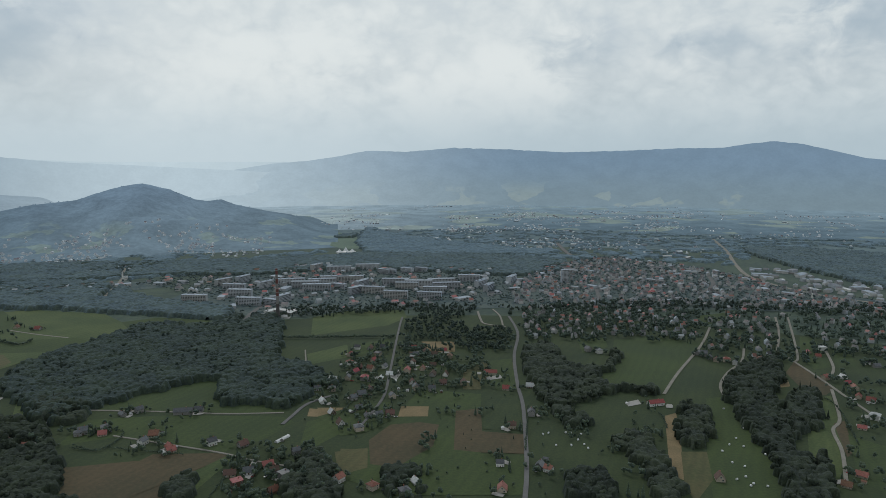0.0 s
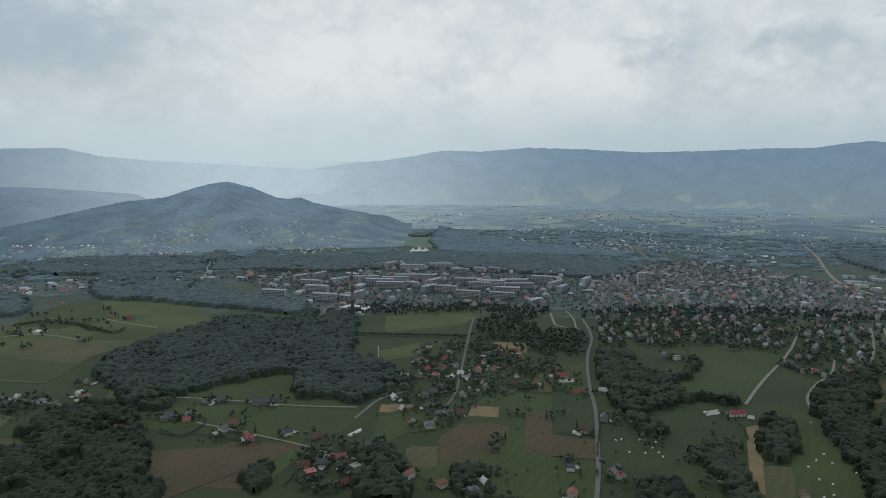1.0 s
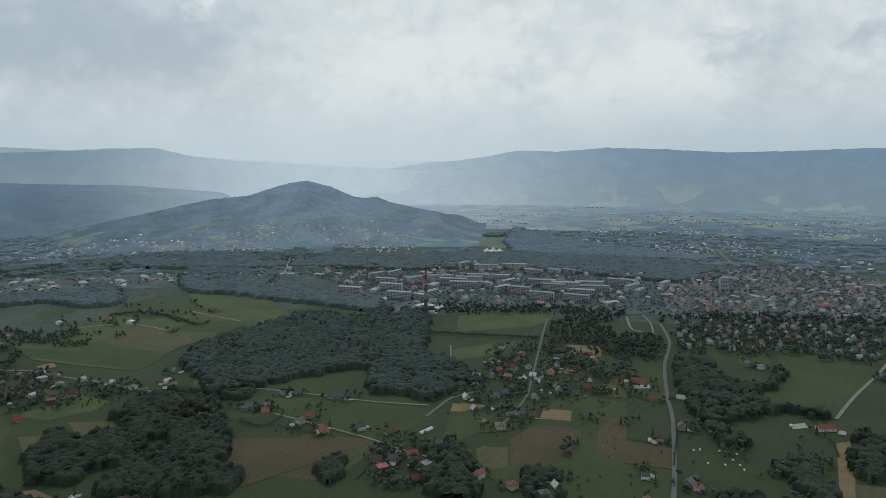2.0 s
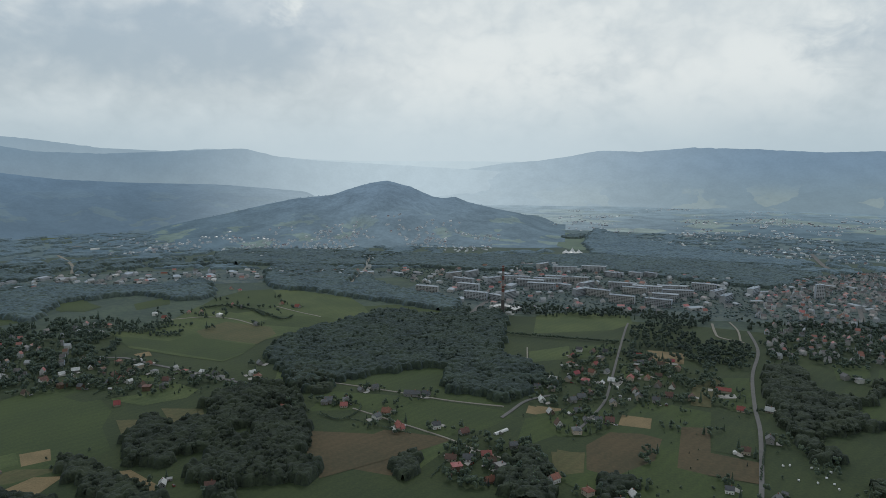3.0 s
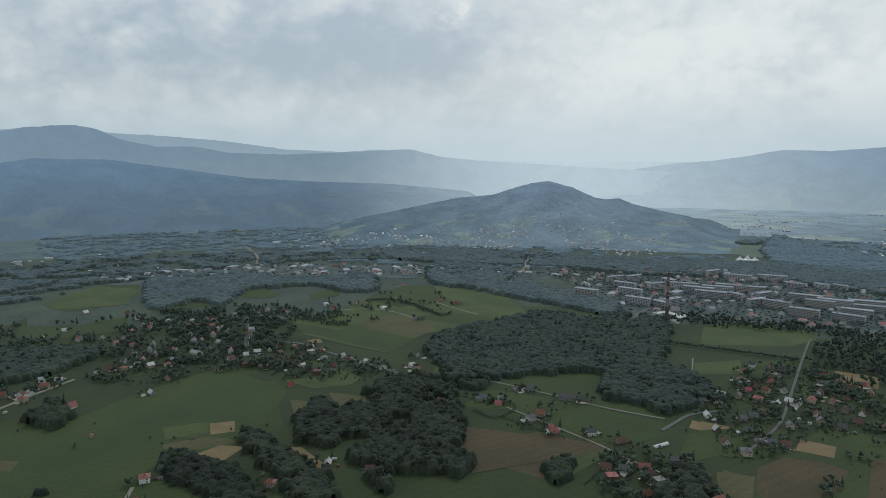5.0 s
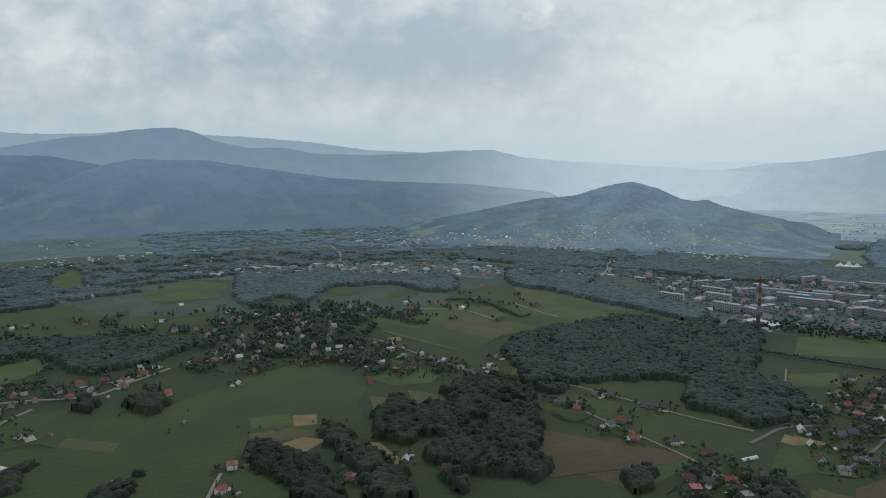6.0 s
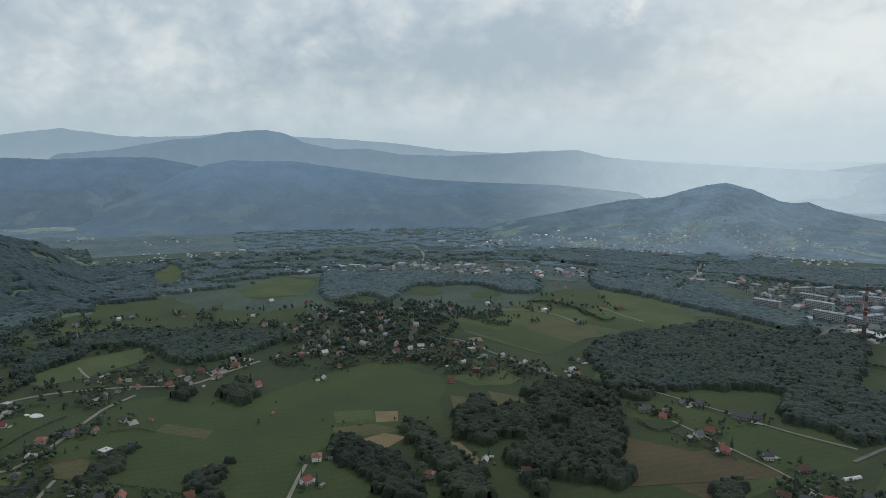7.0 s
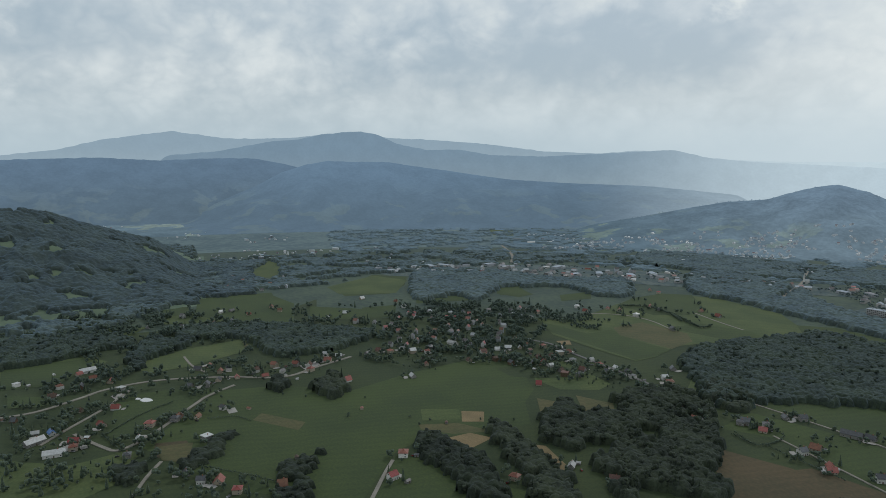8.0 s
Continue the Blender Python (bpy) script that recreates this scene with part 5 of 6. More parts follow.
for x, y, code in [(-654, 357, "SOC"), (-730, 253, "SOC"), (-563, 410, "SBG"), (-716, 467, "DZG"), (-501, 714, "CRC"), (-516, 724, "AZW"), (-534, 767, "BSG"), (-480, 707, "SZW"), (-434, 642, "CSW"), (-410, 632, "BOC"), (-416, 616, "SZW"), (-375, 662, "CSG"), (-350, 662, "BOC"), (-355, 716, "DSG"), (-341, 726, "ASG"), (-347, 719, "SZW"), (-299, 640, "ASW"), (-268, 630, "BOC"), (-263, 629, "SZG"), (-562, 709, "BSG"), (-580, 706, "AZW"), (-578, 687, "DSG"), (-605, 701, "CRC"), (-626, 708, "AZW"), (-543, 695, "ESW"), (-527, 697, "SSG"), (-675, 713, "BRC"), (-697, 718, "DZG"), (-719, 705, "CRC"), (-641, 644, "AZW"), (-645, 617, "SZG"), (-735, 607, "CRC"), (-748, 639, "BZW"), (-813, 604, "LZW"), (-728, 570, "BBC"), (-848, 280, "DOC"), (-838, 238, "ASG"), (-850, 220, "BSG"), (-835, 337, "ASW")]:
    house(x, y, code)
for x, y, code in [(-797, 341, "SZW"), (-857, 432, "DZG"), (-846, 409, "BOC"), (-885, 270, "BOC"), (-890, 283, "ASW"), (-915, 249, "DSG"), (-919, 266, "BOC"), (-837, 468, "ASG"), (-848, 493, "BBC"), (-830, 502, "COC"), (-874, 419, "AZW"), (-865, 818, "AZW"), (-892, 858, "CRC"), (-882, 953, "CZW"), (-849, 940, "BRC"), (-837, 989, "BRC"), (-811, 991, "AOC"), (-768, 986, "CZW"), (-798, 1066, "BOC"), (-773, 1058, "DSG"), (-666, 951, "ASG"), (-718, 1109, "BRC"), (-675, 1097, "BRG"), (-906, 1207, "BRC"), (-876, 1196, "CRC"), (-1233, 480, "BRC"), (-1190, 479, "AOC"), (-1243, 385, "AZW"), (-1197, 422, "BRC"), (-1244, 406, "DSG"), (-1134, 701, "BRC"), (-1080, 686, "AZW"), (-1104, 571, "BZW"), (-1082, 525, "AZW"), (-1455, 644, "EZW"), (-1200, 660, "BZC"), (-1004, 88, "SZW")]:
    house(x, y, code)

CLEARINGS += [[(-442, 490), (-421, 512), (-399, 483), (-416, 466)], [(-425, 562), (-411, 581), (-395, 555), (-406, 540)], [(-473, 458), (-452, 465), (-423, 451), (-441, 439)], [(-528, 609), (-483, 601), (-468, 569), (-526, 573)]]
CLEARINGS += [[(-430, 560), (-405, 566), (-396, 547), (-417, 542)], [(-337, 539), (-304, 541), (-301, 526), (-328, 519)], [(-351, 463), (-300, 484), (-275, 452), (-331, 428)]]
ROOFMIX, COOL = "RROBBBSSSZ", "BBBSSSSRZR"
village([(-156, 800), (-121, 973), (-78, 1072), (-57, 1037), (12, 916), (4, 799), (-55, 742), (-84, 662), (-115, 677)], 20, 0.62, roofs=COOL)
village([(149, 1236), (232, 1259), (339, 1258), (438, 1233), (432, 1105), (390, 1017), (330, 1051), (273, 1041), (192, 1035), (130, 1035)], 17, 0.8, roofs=ROOFMIX)
village([(439, 1125), (543, 1232), (615, 1186), (477, 913), (422, 913), (392, 955)], 20, 0.62, roofs=ROOFMIX)
village([(645, 1186), (824, 1230), (617, 912), (564, 940)], 22, 0.55, roofs=ROOFMIX)
village([(-818, 448), (-913, 585), (-871, 706), (-797, 742), (-678, 710), (-576, 690), (-554, 642), (-634, 611), (-745, 594), (-748, 498)], 20, 0.62, roofs=COOL)
village([(-1036, 482), (-1129, 620), (-1030, 711), (-1012, 821), (-916, 866), (-814, 719), (-883, 566)], 28, 0.5, roofs=COOL)
village([(-868, 22), (-892, 79), (-766, 107), (-723, 70), (-763, 17)], 30, 0.5, roofs=COOL)
village([(-979, 27), (-1006, 105), (-879, 163), (-845, 52)], 26, 0.45, roofs=COOL)
village([(-870, 77), (-821, 209), (-707, 187), (-704, 107)], 27, 0.4, roofs=ROOFMIX)
village([(-877, 203), (-883, 293), (-856, 396), (-813, 410), (-810, 312), (-821, 243)], 24, 0.5, roofs=ROOFMIX)
village([(-645, 116), (-567, 184), (-519, 196), (-572, 110)], 30, 0.5, roofs=ROOFMIX)
village([(-1281, 294), (-1231, 526), (-1086, 597), (-1036, 482), (-1165, 275)], 34, 0.3, roofs=COOL)
village([(-201, 586), (-188, 622), (-123, 622), (-97, 564), (-105, 524), (-176, 543)], 24, 0.4, roofs=COOL)

# ---- the far town ----
TL2 = "crowded small houses with red and grey roofs"
town([(127, 1286), (164, 1529), (303, 1778), (484, 1934), (625, 1774), (714, 1598), (753, 1391), (873, 1305), (818, 1221), (547, 1242), (343, 1273)], 17, 0.6, TL2, roofs=(3, 4, 5, 5, 5, 6, 6, 7), big=0.05, size=0.72)
town([(-590, 2880), (-566, 4123), (278, 4367), (862, 4773), (1417, 4067), (1035, 2428), (767, 1989), (364, 1994), (175, 2154), (-180, 2542)], 24, 0.7, "far town of pale roofs among trees", roofs=(3, 5, 6, 6, 7, 7), big=0.1, size=0.6, distant=True)
town([(1035, 2428), (1337, 3834), (2221, 4312), (2661, 4055), (1396, 2109), (982, 2171)], 26, 0.5, "scattered far houses among trees", roofs=(5, 6, 6, 7, 7), size=0.6, distant=True)
town([(755, 1725), (877, 1679), (900, 1521), (968, 1452), (873, 1305), (763, 1344), (720, 1523)], 26, 0.5, "flat pale commercial buildings", roofs=(6, 7, 7), big=0.35)
town([(-1327, 1684), (-1397, 2114), (-1078, 2235), (-723, 2036), (-672, 1848), (-809, 1679), (-1069, 1617)], 20, 0.75, "far village of pale houses under the hill", roofs=(5, 6, 6, 7, 7), size=0.6, distant=True)
town([(-2193, 2024), (-2140, 2545), (-1701, 2315), (-1468, 1864), (-1615, 1685), (-1873, 1727)], 22, 0.6, "far village of pale houses on the slope", roofs=(5, 6, 6, 7, 7), size=0.6, distant=True)
town([(-1523, 844), (-1448, 1110), (-1267, 1320), (-1037, 1410), (-741, 1539), (-626, 1489), (-886, 1339), (-1050, 1244), (-1292, 1018), (-1426, 861)], 30, 0.55, "pale roofs along the river road", roofs=(3, 5, 6, 7, 7), big=0.2)
town([(-2182, 596), (-1853, 1147), (-1454, 1079), (-1464, 906), (-1684, 690), (-1943, 513)], 26, 0.45, "scattered far houses among trees", roofs=(3, 5, 6, 7), size=0.6, distant=True)
town([(-3356, 459), (-3078, 822), (-2558, 1102), (-2222, 914), (-2427, 588)], 30, 0.45, "scattered far houses among trees", roofs=(5, 6, 7), size=0.6, distant=True)
town([(-698, 1538), (-523, 1696), (-339, 1786), (137, 1688), (151, 1529), (127, 1286), (39, 1261), (-156, 1263), (-270, 1193), (-352, 1194), (-443, 1317)], 30, 0.5, "low houses between the apartment blocks", roofs=(3, 4, 5, 6, 7))
town([(-1368, 2149), (-1032, 2293), (-753, 2458), (-476, 2136), (-600, 1948), (-927, 1875), (-1147, 1796)], 20, 0.6, "far village of pale houses under the hill", roofs=(3, 5, 6, 7, 7), size=0.6, distant=True)

# ---- woods ----
wood([(-554, 814), (-570, 928), (-532, 1034), (-514, 1114), (-462, 1126), (-391, 1113), (-382, 1181), (-358, 1192), (-293, 1170), (-252, 1018), (-231, 920), (-181, 885), (-138, 827), (-142, 803), (-163, 772), (-182, 736), (-205, 746), (-253, 747), (-293, 836), (-338, 804), (-383, 759), (-394, 718), (-414, 687), (-439, 699), (-486, 746)], gap=6.4, firs=0.05)
wood([(-498, 480), (-514, 518), (-530, 557), (-488, 549), (-505, 616), (-498, 671), (-480, 707), (-442, 676), (-401, 618), (-358, 569), (-327, 541), (-288, 491), (-335, 427), (-363, 443), (-389, 451), (-416, 473), (-445, 469), (-468, 460)], gap=6.2, level="near", size=1.05)
wood([(-529, 438), (-529, 457), (-475, 444), (-435, 432), (-396, 418), (-359, 393), (-376, 371), (-417, 390), (-465, 413), (-503, 423)], gap=6.2, level="near", size=0.95)
wood([(-534, 351), (-553, 377), (-521, 380), (-471, 383), (-422, 365), (-391, 350), (-406, 330), (-455, 338), (-500, 344)], gap=6.2, level="near", size=0.95)
wood([(-483, 686), (-444, 691), (-416, 664), (-379, 623), (-319, 525), (-375, 525)], gap=6.2, level="near")
wood([(113, 948), (152, 1002), (169, 951), (172, 884), (217, 884), (250, 965), (247, 914), (202, 841), (205, 798), (267, 797), (256, 774), (216, 790), (176, 763), (138, 737), (115, 756), (110, 815)], gap=6.2)
wood([(122, 767), (141, 710), (157, 688), (139, 676), (120, 724)], gap=6.3)
wood([(170, 644), (201, 664), (205, 620), (205, 573), (198, 523), (177, 523), (182, 582)], gap=6.2, level="near", size=0.85)
wood([(271, 737), (293, 723), (271, 653), (248, 623), (237, 630)], gap=6.2, level="near")
wood([(371, 845), (424, 900), (477, 935), (424, 818), (388, 773), (375, 702), (343, 633), (338, 593), (306, 522), (280, 523), (306, 593), (314, 657), (332, 754)], gap=6.2, level="near")
wood([(414, 773), (451, 792), (428, 736), (376, 663), (351, 649)], gap=6.3)
wood([(337, 584), (365, 613), (339, 551), (318, 522), (306, 522)], gap=6.3)
wood([(112, 563), (130, 579), (146, 563), (137, 523), (105, 523)], gap=6.2, level="near")
wood([(-142, 580), (-122, 619), (-95, 576), (-91, 524), (-128, 524)], gap=6.2, level="near", size=0.9)
wood([(-58, 574), (-34, 591), (-12, 563), (-21, 524), (-45, 533)], gap=9.0, level="near", size=0.7)
wood([(-480, 772), (-418, 744), (-389, 701), (-411, 686), (-444, 702)], gap=6.3)
wood([(-238, 554), (-225, 573), (-213, 554), (-212, 524), (-226, 524)], gap=6.3, level="near", size=0.8)
wood([(-547, 212), (-581, 243), (-564, 256), (-577, 271), (-530, 234), (-495, 216), (-507, 199)], gap=6.3, level="near", size=0.75)
wood([(-766, 354), (-784, 387), (-744, 384), (-706, 359), (-723, 341)], gap=6.2, size=1.05)
wood([(-799, 309), (-808, 326), (-765, 312), (-764, 299)], gap=6.2)
wood([(-1211, 38), (-1208, 114), (-1187, 184), (-1104, 209), (-1089, 137), (-1063, 70), (-1075, 32)], gap=6.5, keep=0.9)
wood([(-1015, 180), (-1111, 227), (-1085, 263), (-1087, 290), (-1041, 269), (-998, 203), (-948, 184)], gap=6.5, keep=0.9)
wood([(-1135, 285), (-1131, 388), (-1059, 451), (-946, 540), (-901, 474), (-891, 395), (-921, 356), (-1038, 355), (-1085, 281)], gap=6.5, keep=0.9)
wood([(-654, 93), (-645, 116), (-609, 118), (-607, 108), (-633, 94)], gap=7, size=0.7)
wood([(-639, 154), (-652, 190), (-628, 184), (-611, 152)], gap=6, size=0.7)
wood([(-666, 194), (-681, 223), (-664, 216), (-653, 193)], gap=6, size=0.6)
wood([(-1416, 943), (-1291, 1106), (-1112, 1146), (-1047, 1277), (-898, 1133), (-923, 1072), (-1050, 1081), (-1111, 949), (-1040, 839), (-1123, 837), (-1124, 744)], gap=13, level="far", label="dark belt of far broadleaf woodland")
wood([(-990, 1485), (-895, 1540), (-743, 1496), (-601, 1346), (-412, 1255), (-399, 1168), (-516, 1195), (-607, 1214), (-730, 1248), (-847, 1264)], gap=8, level="far", label="dark belt of far broadleaf woodland")
wood([(-295, 1172), (-274, 1264), (-154, 1248), (-71, 1287), (39, 1261), (125, 1260), (123, 1190), (46, 1169), (-67, 1214), (-227, 1184)], gap=8, keep=0.7, closed=False, label="dark belt of far broadleaf woodland")
wood([(-67, 1129), (6, 1191), (30, 1128), (108, 1089), (104, 1003), (38, 972), (5, 1036), (-48, 1037)], gap=8, keep=0.7, closed=False)
wood([(145, 1245), (353, 1310), (569, 1292), (840, 1254), (800, 1193), (539, 1223), (333, 1234), (152, 1217)], gap=8, keep=0.55, closed=False)
RB = "long dark wooded river bank"
wood([(-1291, 1723), (-906, 1833), (-750, 1831), (-563, 1881), (-366, 1934), (-242, 1991), (27, 1999), (324, 1859), (284, 1669), (131, 1613), (-121, 1700), (-322, 1693), (-475, 1628), (-670, 1630), (-786, 1584), (-1133, 1507)], gap=18, level="far", size=0.95, label=RB)
wood([(-1938, 467), (-1860, 871), (-1729, 1195), (-1410, 1469), (-1119, 1664), (-860, 1774), (-647, 1830), (-607, 1721), (-800, 1652), (-1133, 1506), (-1377, 1215), (-1427, 883), (-1402, 655), (-1477, 387), (-1682, 340)], gap=16, level="far", size=0.9, label=RB, cut=-0.06)
wood([(-310, 2756), (-132, 2447), (175, 2154), (337, 1936), (193, 1973), (-230, 2027)], gap=16, level="distant", size=0.9, label=RB)
wood([(957, 2115), (1327, 1923), (999, 1438), (934, 1580), (909, 1771)], gap=16, level="far", size=0.9, label=RB)
wood([(-400, 2440), (-352, 2540), (-318, 2520), (-338, 2420)], gap=16, level="far", size=0.9, label="small far copse on a meadow")
wood([(-1993, 200), (-2344, 497), (-2254, 616), (-1470, 397), (-1300, 269), (-1229, 157), (-1270, 41), (-1718, 63)], gap=16, level="far", size=1.1, label="dark wooded valley side", cut=-0.05)
wood([(-180, 2542), (60, 2720), (560, 2660), (1035, 2428), (767, 1989), (364, 1994), (175, 2154)], gap=20, level="distant", size=0.55, cut=0.02, label="far trees between town roofs", name="far_trees")
wood([(127, 1286), (164, 1529), (303, 1778), (484, 1934), (625, 1774), (714, 1598), (753, 1391), (873, 1305), (818, 1221), (547, 1242), (343, 1273)], gap=10, keep=0.75, level="far", size=0.8, label="street trees between town roofs", name="far_trees", closed=False)
wood([(-698, 1538), (-523, 1696), (-339, 1786), (137, 1688), (151, 1529), (127, 1286), (39, 1261), (-156, 1263), (-270, 1193), (-352, 1194), (-443, 1317)], gap=11, keep=0.7, level="far", size=0.85, label="trees between apartment blocks", name="far_trees", closed=False)
wood([(-1523, 844), (-1448, 1110), (-1267, 1320), (-1037, 1410), (-741, 1539), (-626, 1489), (-886, 1339), (-1050, 1244), (-1292, 1018), (-1426, 861)], gap=22, keep=0.6, level="far", size=1.0, label="trees along the river road", name="far_trees", closed=False)

# ---- trees of the gardens and hedgerows ----
single = []
for poly, gap, keep, size in (
        ([(-156, 800), (-121, 973), (-78, 1072), (-57, 1037), (12, 916), (11, 799), (-53, 724), (-82, 648), (-115, 677)], 9.5, 0.6, 0.62),
        ([(-201, 586), (-192, 635), (-125, 635), (-92, 563), (-105, 524), (-182, 534)], 9, 0.62, 0.6),
        ([(-30, 779), (32, 799), (95, 778), (66, 533), (7, 524), (-77, 524), (-43, 574), (29, 597)], 17, 0.3, 0.5),
        ([(105, 778), (244, 706), (191, 532), (72, 523)], 24, 0.22, 0.55),
        ([(497, 862), (529, 776), (363, 522), (337, 532)], 18, 0.3, 0.6),
        ([(-979, 27), (-919, 145), (-792, 247), (-713, 179), (-588, 104), (-680, 12)], 15, 0.4, 0.75),
        ([(-661, 114), (-550, 208), (-506, 200), (-578, 102)], 12, 0.45, 0.75),
        ([(-818, 448), (-883, 566), (-841, 682), (-771, 718), (-576, 690), (-473, 682), (-539, 626), (-625, 603), (-740, 590), (-738, 490)], 11, 0.5, 0.6),
        ([(-450, 649), (-331, 754), (-254, 631), (-278, 579), (-353, 646), (-406, 597)], 22, 0.25, 0.5)):
    single += [(x, y, size * rng.uniform(0.6, 1.25)) for x, y in scatter(poly, gap, keep, 3.0)]
order = sorted(range(len(single)), key=lambda i: math.hypot(single[i][0], single[i][1]))
for n, i in enumerate(order[:300]):
    x, y, s = single[i]
    tree(float(x), float(y), float(s), int(rng.integers(0, 7)))
joined("garden_trees", MID_T, [(single[i][0], single[i][1], single[i][2], int(rng.integers(0, 6))) for i in order[300:]], [LEAFB, BARK],
       "many small garden trees between the houses", "trees")
for x, y in [(-640, 332), (-684, 378), (-724, 509), (-600, 387), (-580, 400), (-548, 445), (-526, 474), (-752, 303), (-726, 321)] + [(-264, 729), (-150, 700), (-15, 574), (13, 585), (39, 594), (-70, 543), (83, 552), (125, 563), (98, 634)] + [(-645, 335), (-575, 383), (-527, 432), (-510, 541), (-424, 557)]:
    tree(x, y, 0.75, int(rng.integers(0, 6)))
scat = []
for poly, gap, size, cut in (
        ([(152, 1260), (480, 1233), (392, 1001), (268, 1018), (124, 987)], 8.0, 0.85, 0.0), ([(463, 1187), (840, 1254), (600, 886), (472, 887), (375, 914)], 8.0, 0.85, 0.1),
        ([(-62, 1037), (116, 1070), (87, 798), (11, 799), (-50, 890)], 8.0, 0.8, 0.1), ([(-1181, 550), (-953, 901), (-845, 883), (-787, 696), (-865, 534), (-1001, 465)], 8.0, 0.9, 0.1),
        ([(-1357, 312), (-1205, 561), (-1001, 465), (-1146, 270)], 8.0, 0.9, 0.08), ([(-1399, 134), (-1325, 314), (-1092, 282), (-1131, 120)], 8.0, 0.9, 0.0),
        ([(-1105, 731), (-1001, 865), (-792, 787), (-663, 608), (-741, 552), (-804, 525)], 8.0, 0.9, 0.0), ([(-952, 994), (-787, 1215), (-649, 1006), (-726, 838)], 8, 0.7, 0.42),
        ([(-979, 27), (-919, 145), (-812, 254), (-713, 179), (-578, 102), (-644, 11)], 7.5, 0.85, 0.12), ([(-667, 115), (-550, 208), (-500, 208), (-580, 98)], 8.0, 0.75, 0.08),
        ([(-1270, 41), (-1226, 225), (-1050, 369), (-827, 435), (-825, 273), (-919, 145), (-955, 26)], 7.5, 0.9, 0.18), ([(-205, 598), (-192, 635), (-125, 635), (-92, 563), (-105, 524), (-189, 524)], 6.0, 0.8, 0.05),
        ([(-156, 800), (-121, 973), (-78, 1072), (-57, 1037), (12, 916), (11, 799), (-53, 724), (-82, 648), (-115, 677)], 8.0, 0.75, 0.1), ([(510, 887), (555, 817), (363, 522), (332, 522)], 8.0, 0.8, 0.22),
        ([(-30, 779), (95, 778), (65, 523), (-86, 524), (-43, 574)], 8.0, 0.7, 0.38), ([(105, 778), (244, 706), (188, 523), (72, 523)], 8.0, 0.7, 0.34),
        ([(-818, 448), (-883, 566), (-841, 682), (-771, 718), (-576, 690), (-469, 687), (-532, 618), (-620, 598), (-740, 590), (-738, 490)], 7.0, 0.8, 0.14), ([(-456, 657), (-335, 763), (-254, 631), (-278, 579), (-353, 646), (-406, 597)], 8.0, 0.6, 0.3)):
    scat += clumped(poly, gap, size * 1.15, 32.0, cut)
scat += clumped([(-832, 836), (-881, 899), (-822, 920), (-747, 881), (-731, 842), (-778, 832)], 6.5, 0.7, 32.0, -0.2)
for hx, hy, hr in HOMES:
    if hr > 7.2 and math.hypot(hx, hy) < 1350:
        for k in range(4):
            a = rng.uniform(0, 6.283)
            scat.append((hx + (hr + 1.0) * rng.uniform(0.95, 1.6) * math.cos(a), hy + (hr + 1.0) * rng.uniform(0.95, 1.6) * math.sin(a), rng.uniform(0.4, 0.95), int(rng.integers(0, 6))))
# trees beyond 930 m take the foliage with bluer, haze-like sheen
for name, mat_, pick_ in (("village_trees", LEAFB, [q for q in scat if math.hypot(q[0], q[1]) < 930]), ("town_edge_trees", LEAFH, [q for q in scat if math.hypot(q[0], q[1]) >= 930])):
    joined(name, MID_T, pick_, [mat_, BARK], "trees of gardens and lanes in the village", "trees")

# hill trees share the hill's glowing, haze-coloured material
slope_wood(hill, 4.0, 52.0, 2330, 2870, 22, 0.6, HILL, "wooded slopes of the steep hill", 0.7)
arc = [(-math.sin(radians(a)) * r, math.cos(radians(a)) * r) for r, sweep in ((1400, range(70, 99, 4)), (1940, range(98, 69, -4))) for a in sweep]
# spur wood, with haze imitated by its bluish sheen
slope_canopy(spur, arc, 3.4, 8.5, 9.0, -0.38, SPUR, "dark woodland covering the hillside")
wood([(-1788, 1415), (-1774, 1685), (-1463, 1738), (-1069, 1617), (-795, 1651), (-632, 1832), (-399, 2075), (-358, 1941), (-575, 1667), (-757, 1572), (-1060, 1440), (-1295, 1349), (-1469, 1160)], gap=20, level="distant", size=0.55, cut=0.02, label="far trees along the valley", name="far_trees")
wood([(-3006, 1545), (-2610, 1927), (-2248, 2140), (-1710, 2173), (-1397, 2114), (-1327, 1684), (-1690, 1605), (-1818, 1398), (-1886, 961)], gap=20, level="distant", size=0.55, cut=0.02, label="far trees along the valley", name="far_trees")
wood([(-1327, 1684), (-1397, 2114), (-1078, 2235), (-723, 2036), (-672, 1848), (-809, 1679), (-1069, 1617)], gap=20, level="distant", size=0.55, cut=0.02, label="far trees between village roofs", name="far_trees")
wood([(1035, 2428), (1120, 2480), (1520, 2240), (1396, 2109), (982, 2171)], gap=20, level="distant", size=0.6, cut=0.0, label="far hedgerows and copses", name="far_trees")
wood([(172, 2127), (767, 1989), (965, 2261), (928, 2049), (775, 1772), (486, 1878), (314, 1798)], gap=20, level="distant", size=0.6, cut=0.1, label="far trees between fields", name="far_trees")
village([(-1611, 436), (-1657, 648), (-1433, 613), (-1298, 436), (-1358, 355)], 34, 0.35, roofs=COOL)
village([(-1257, 119), (-1256, 327), (-1087, 290), (-1111, 147)], 34, 0.3, roofs=COOL)
far_houses("village_houses", VILLAGE_FAR, "many small village houses with red and grey roofs")
slope_houses(hill, 14.0, 46.0, 2170, 2480, 420, "pale houses dotted over the hill foot")

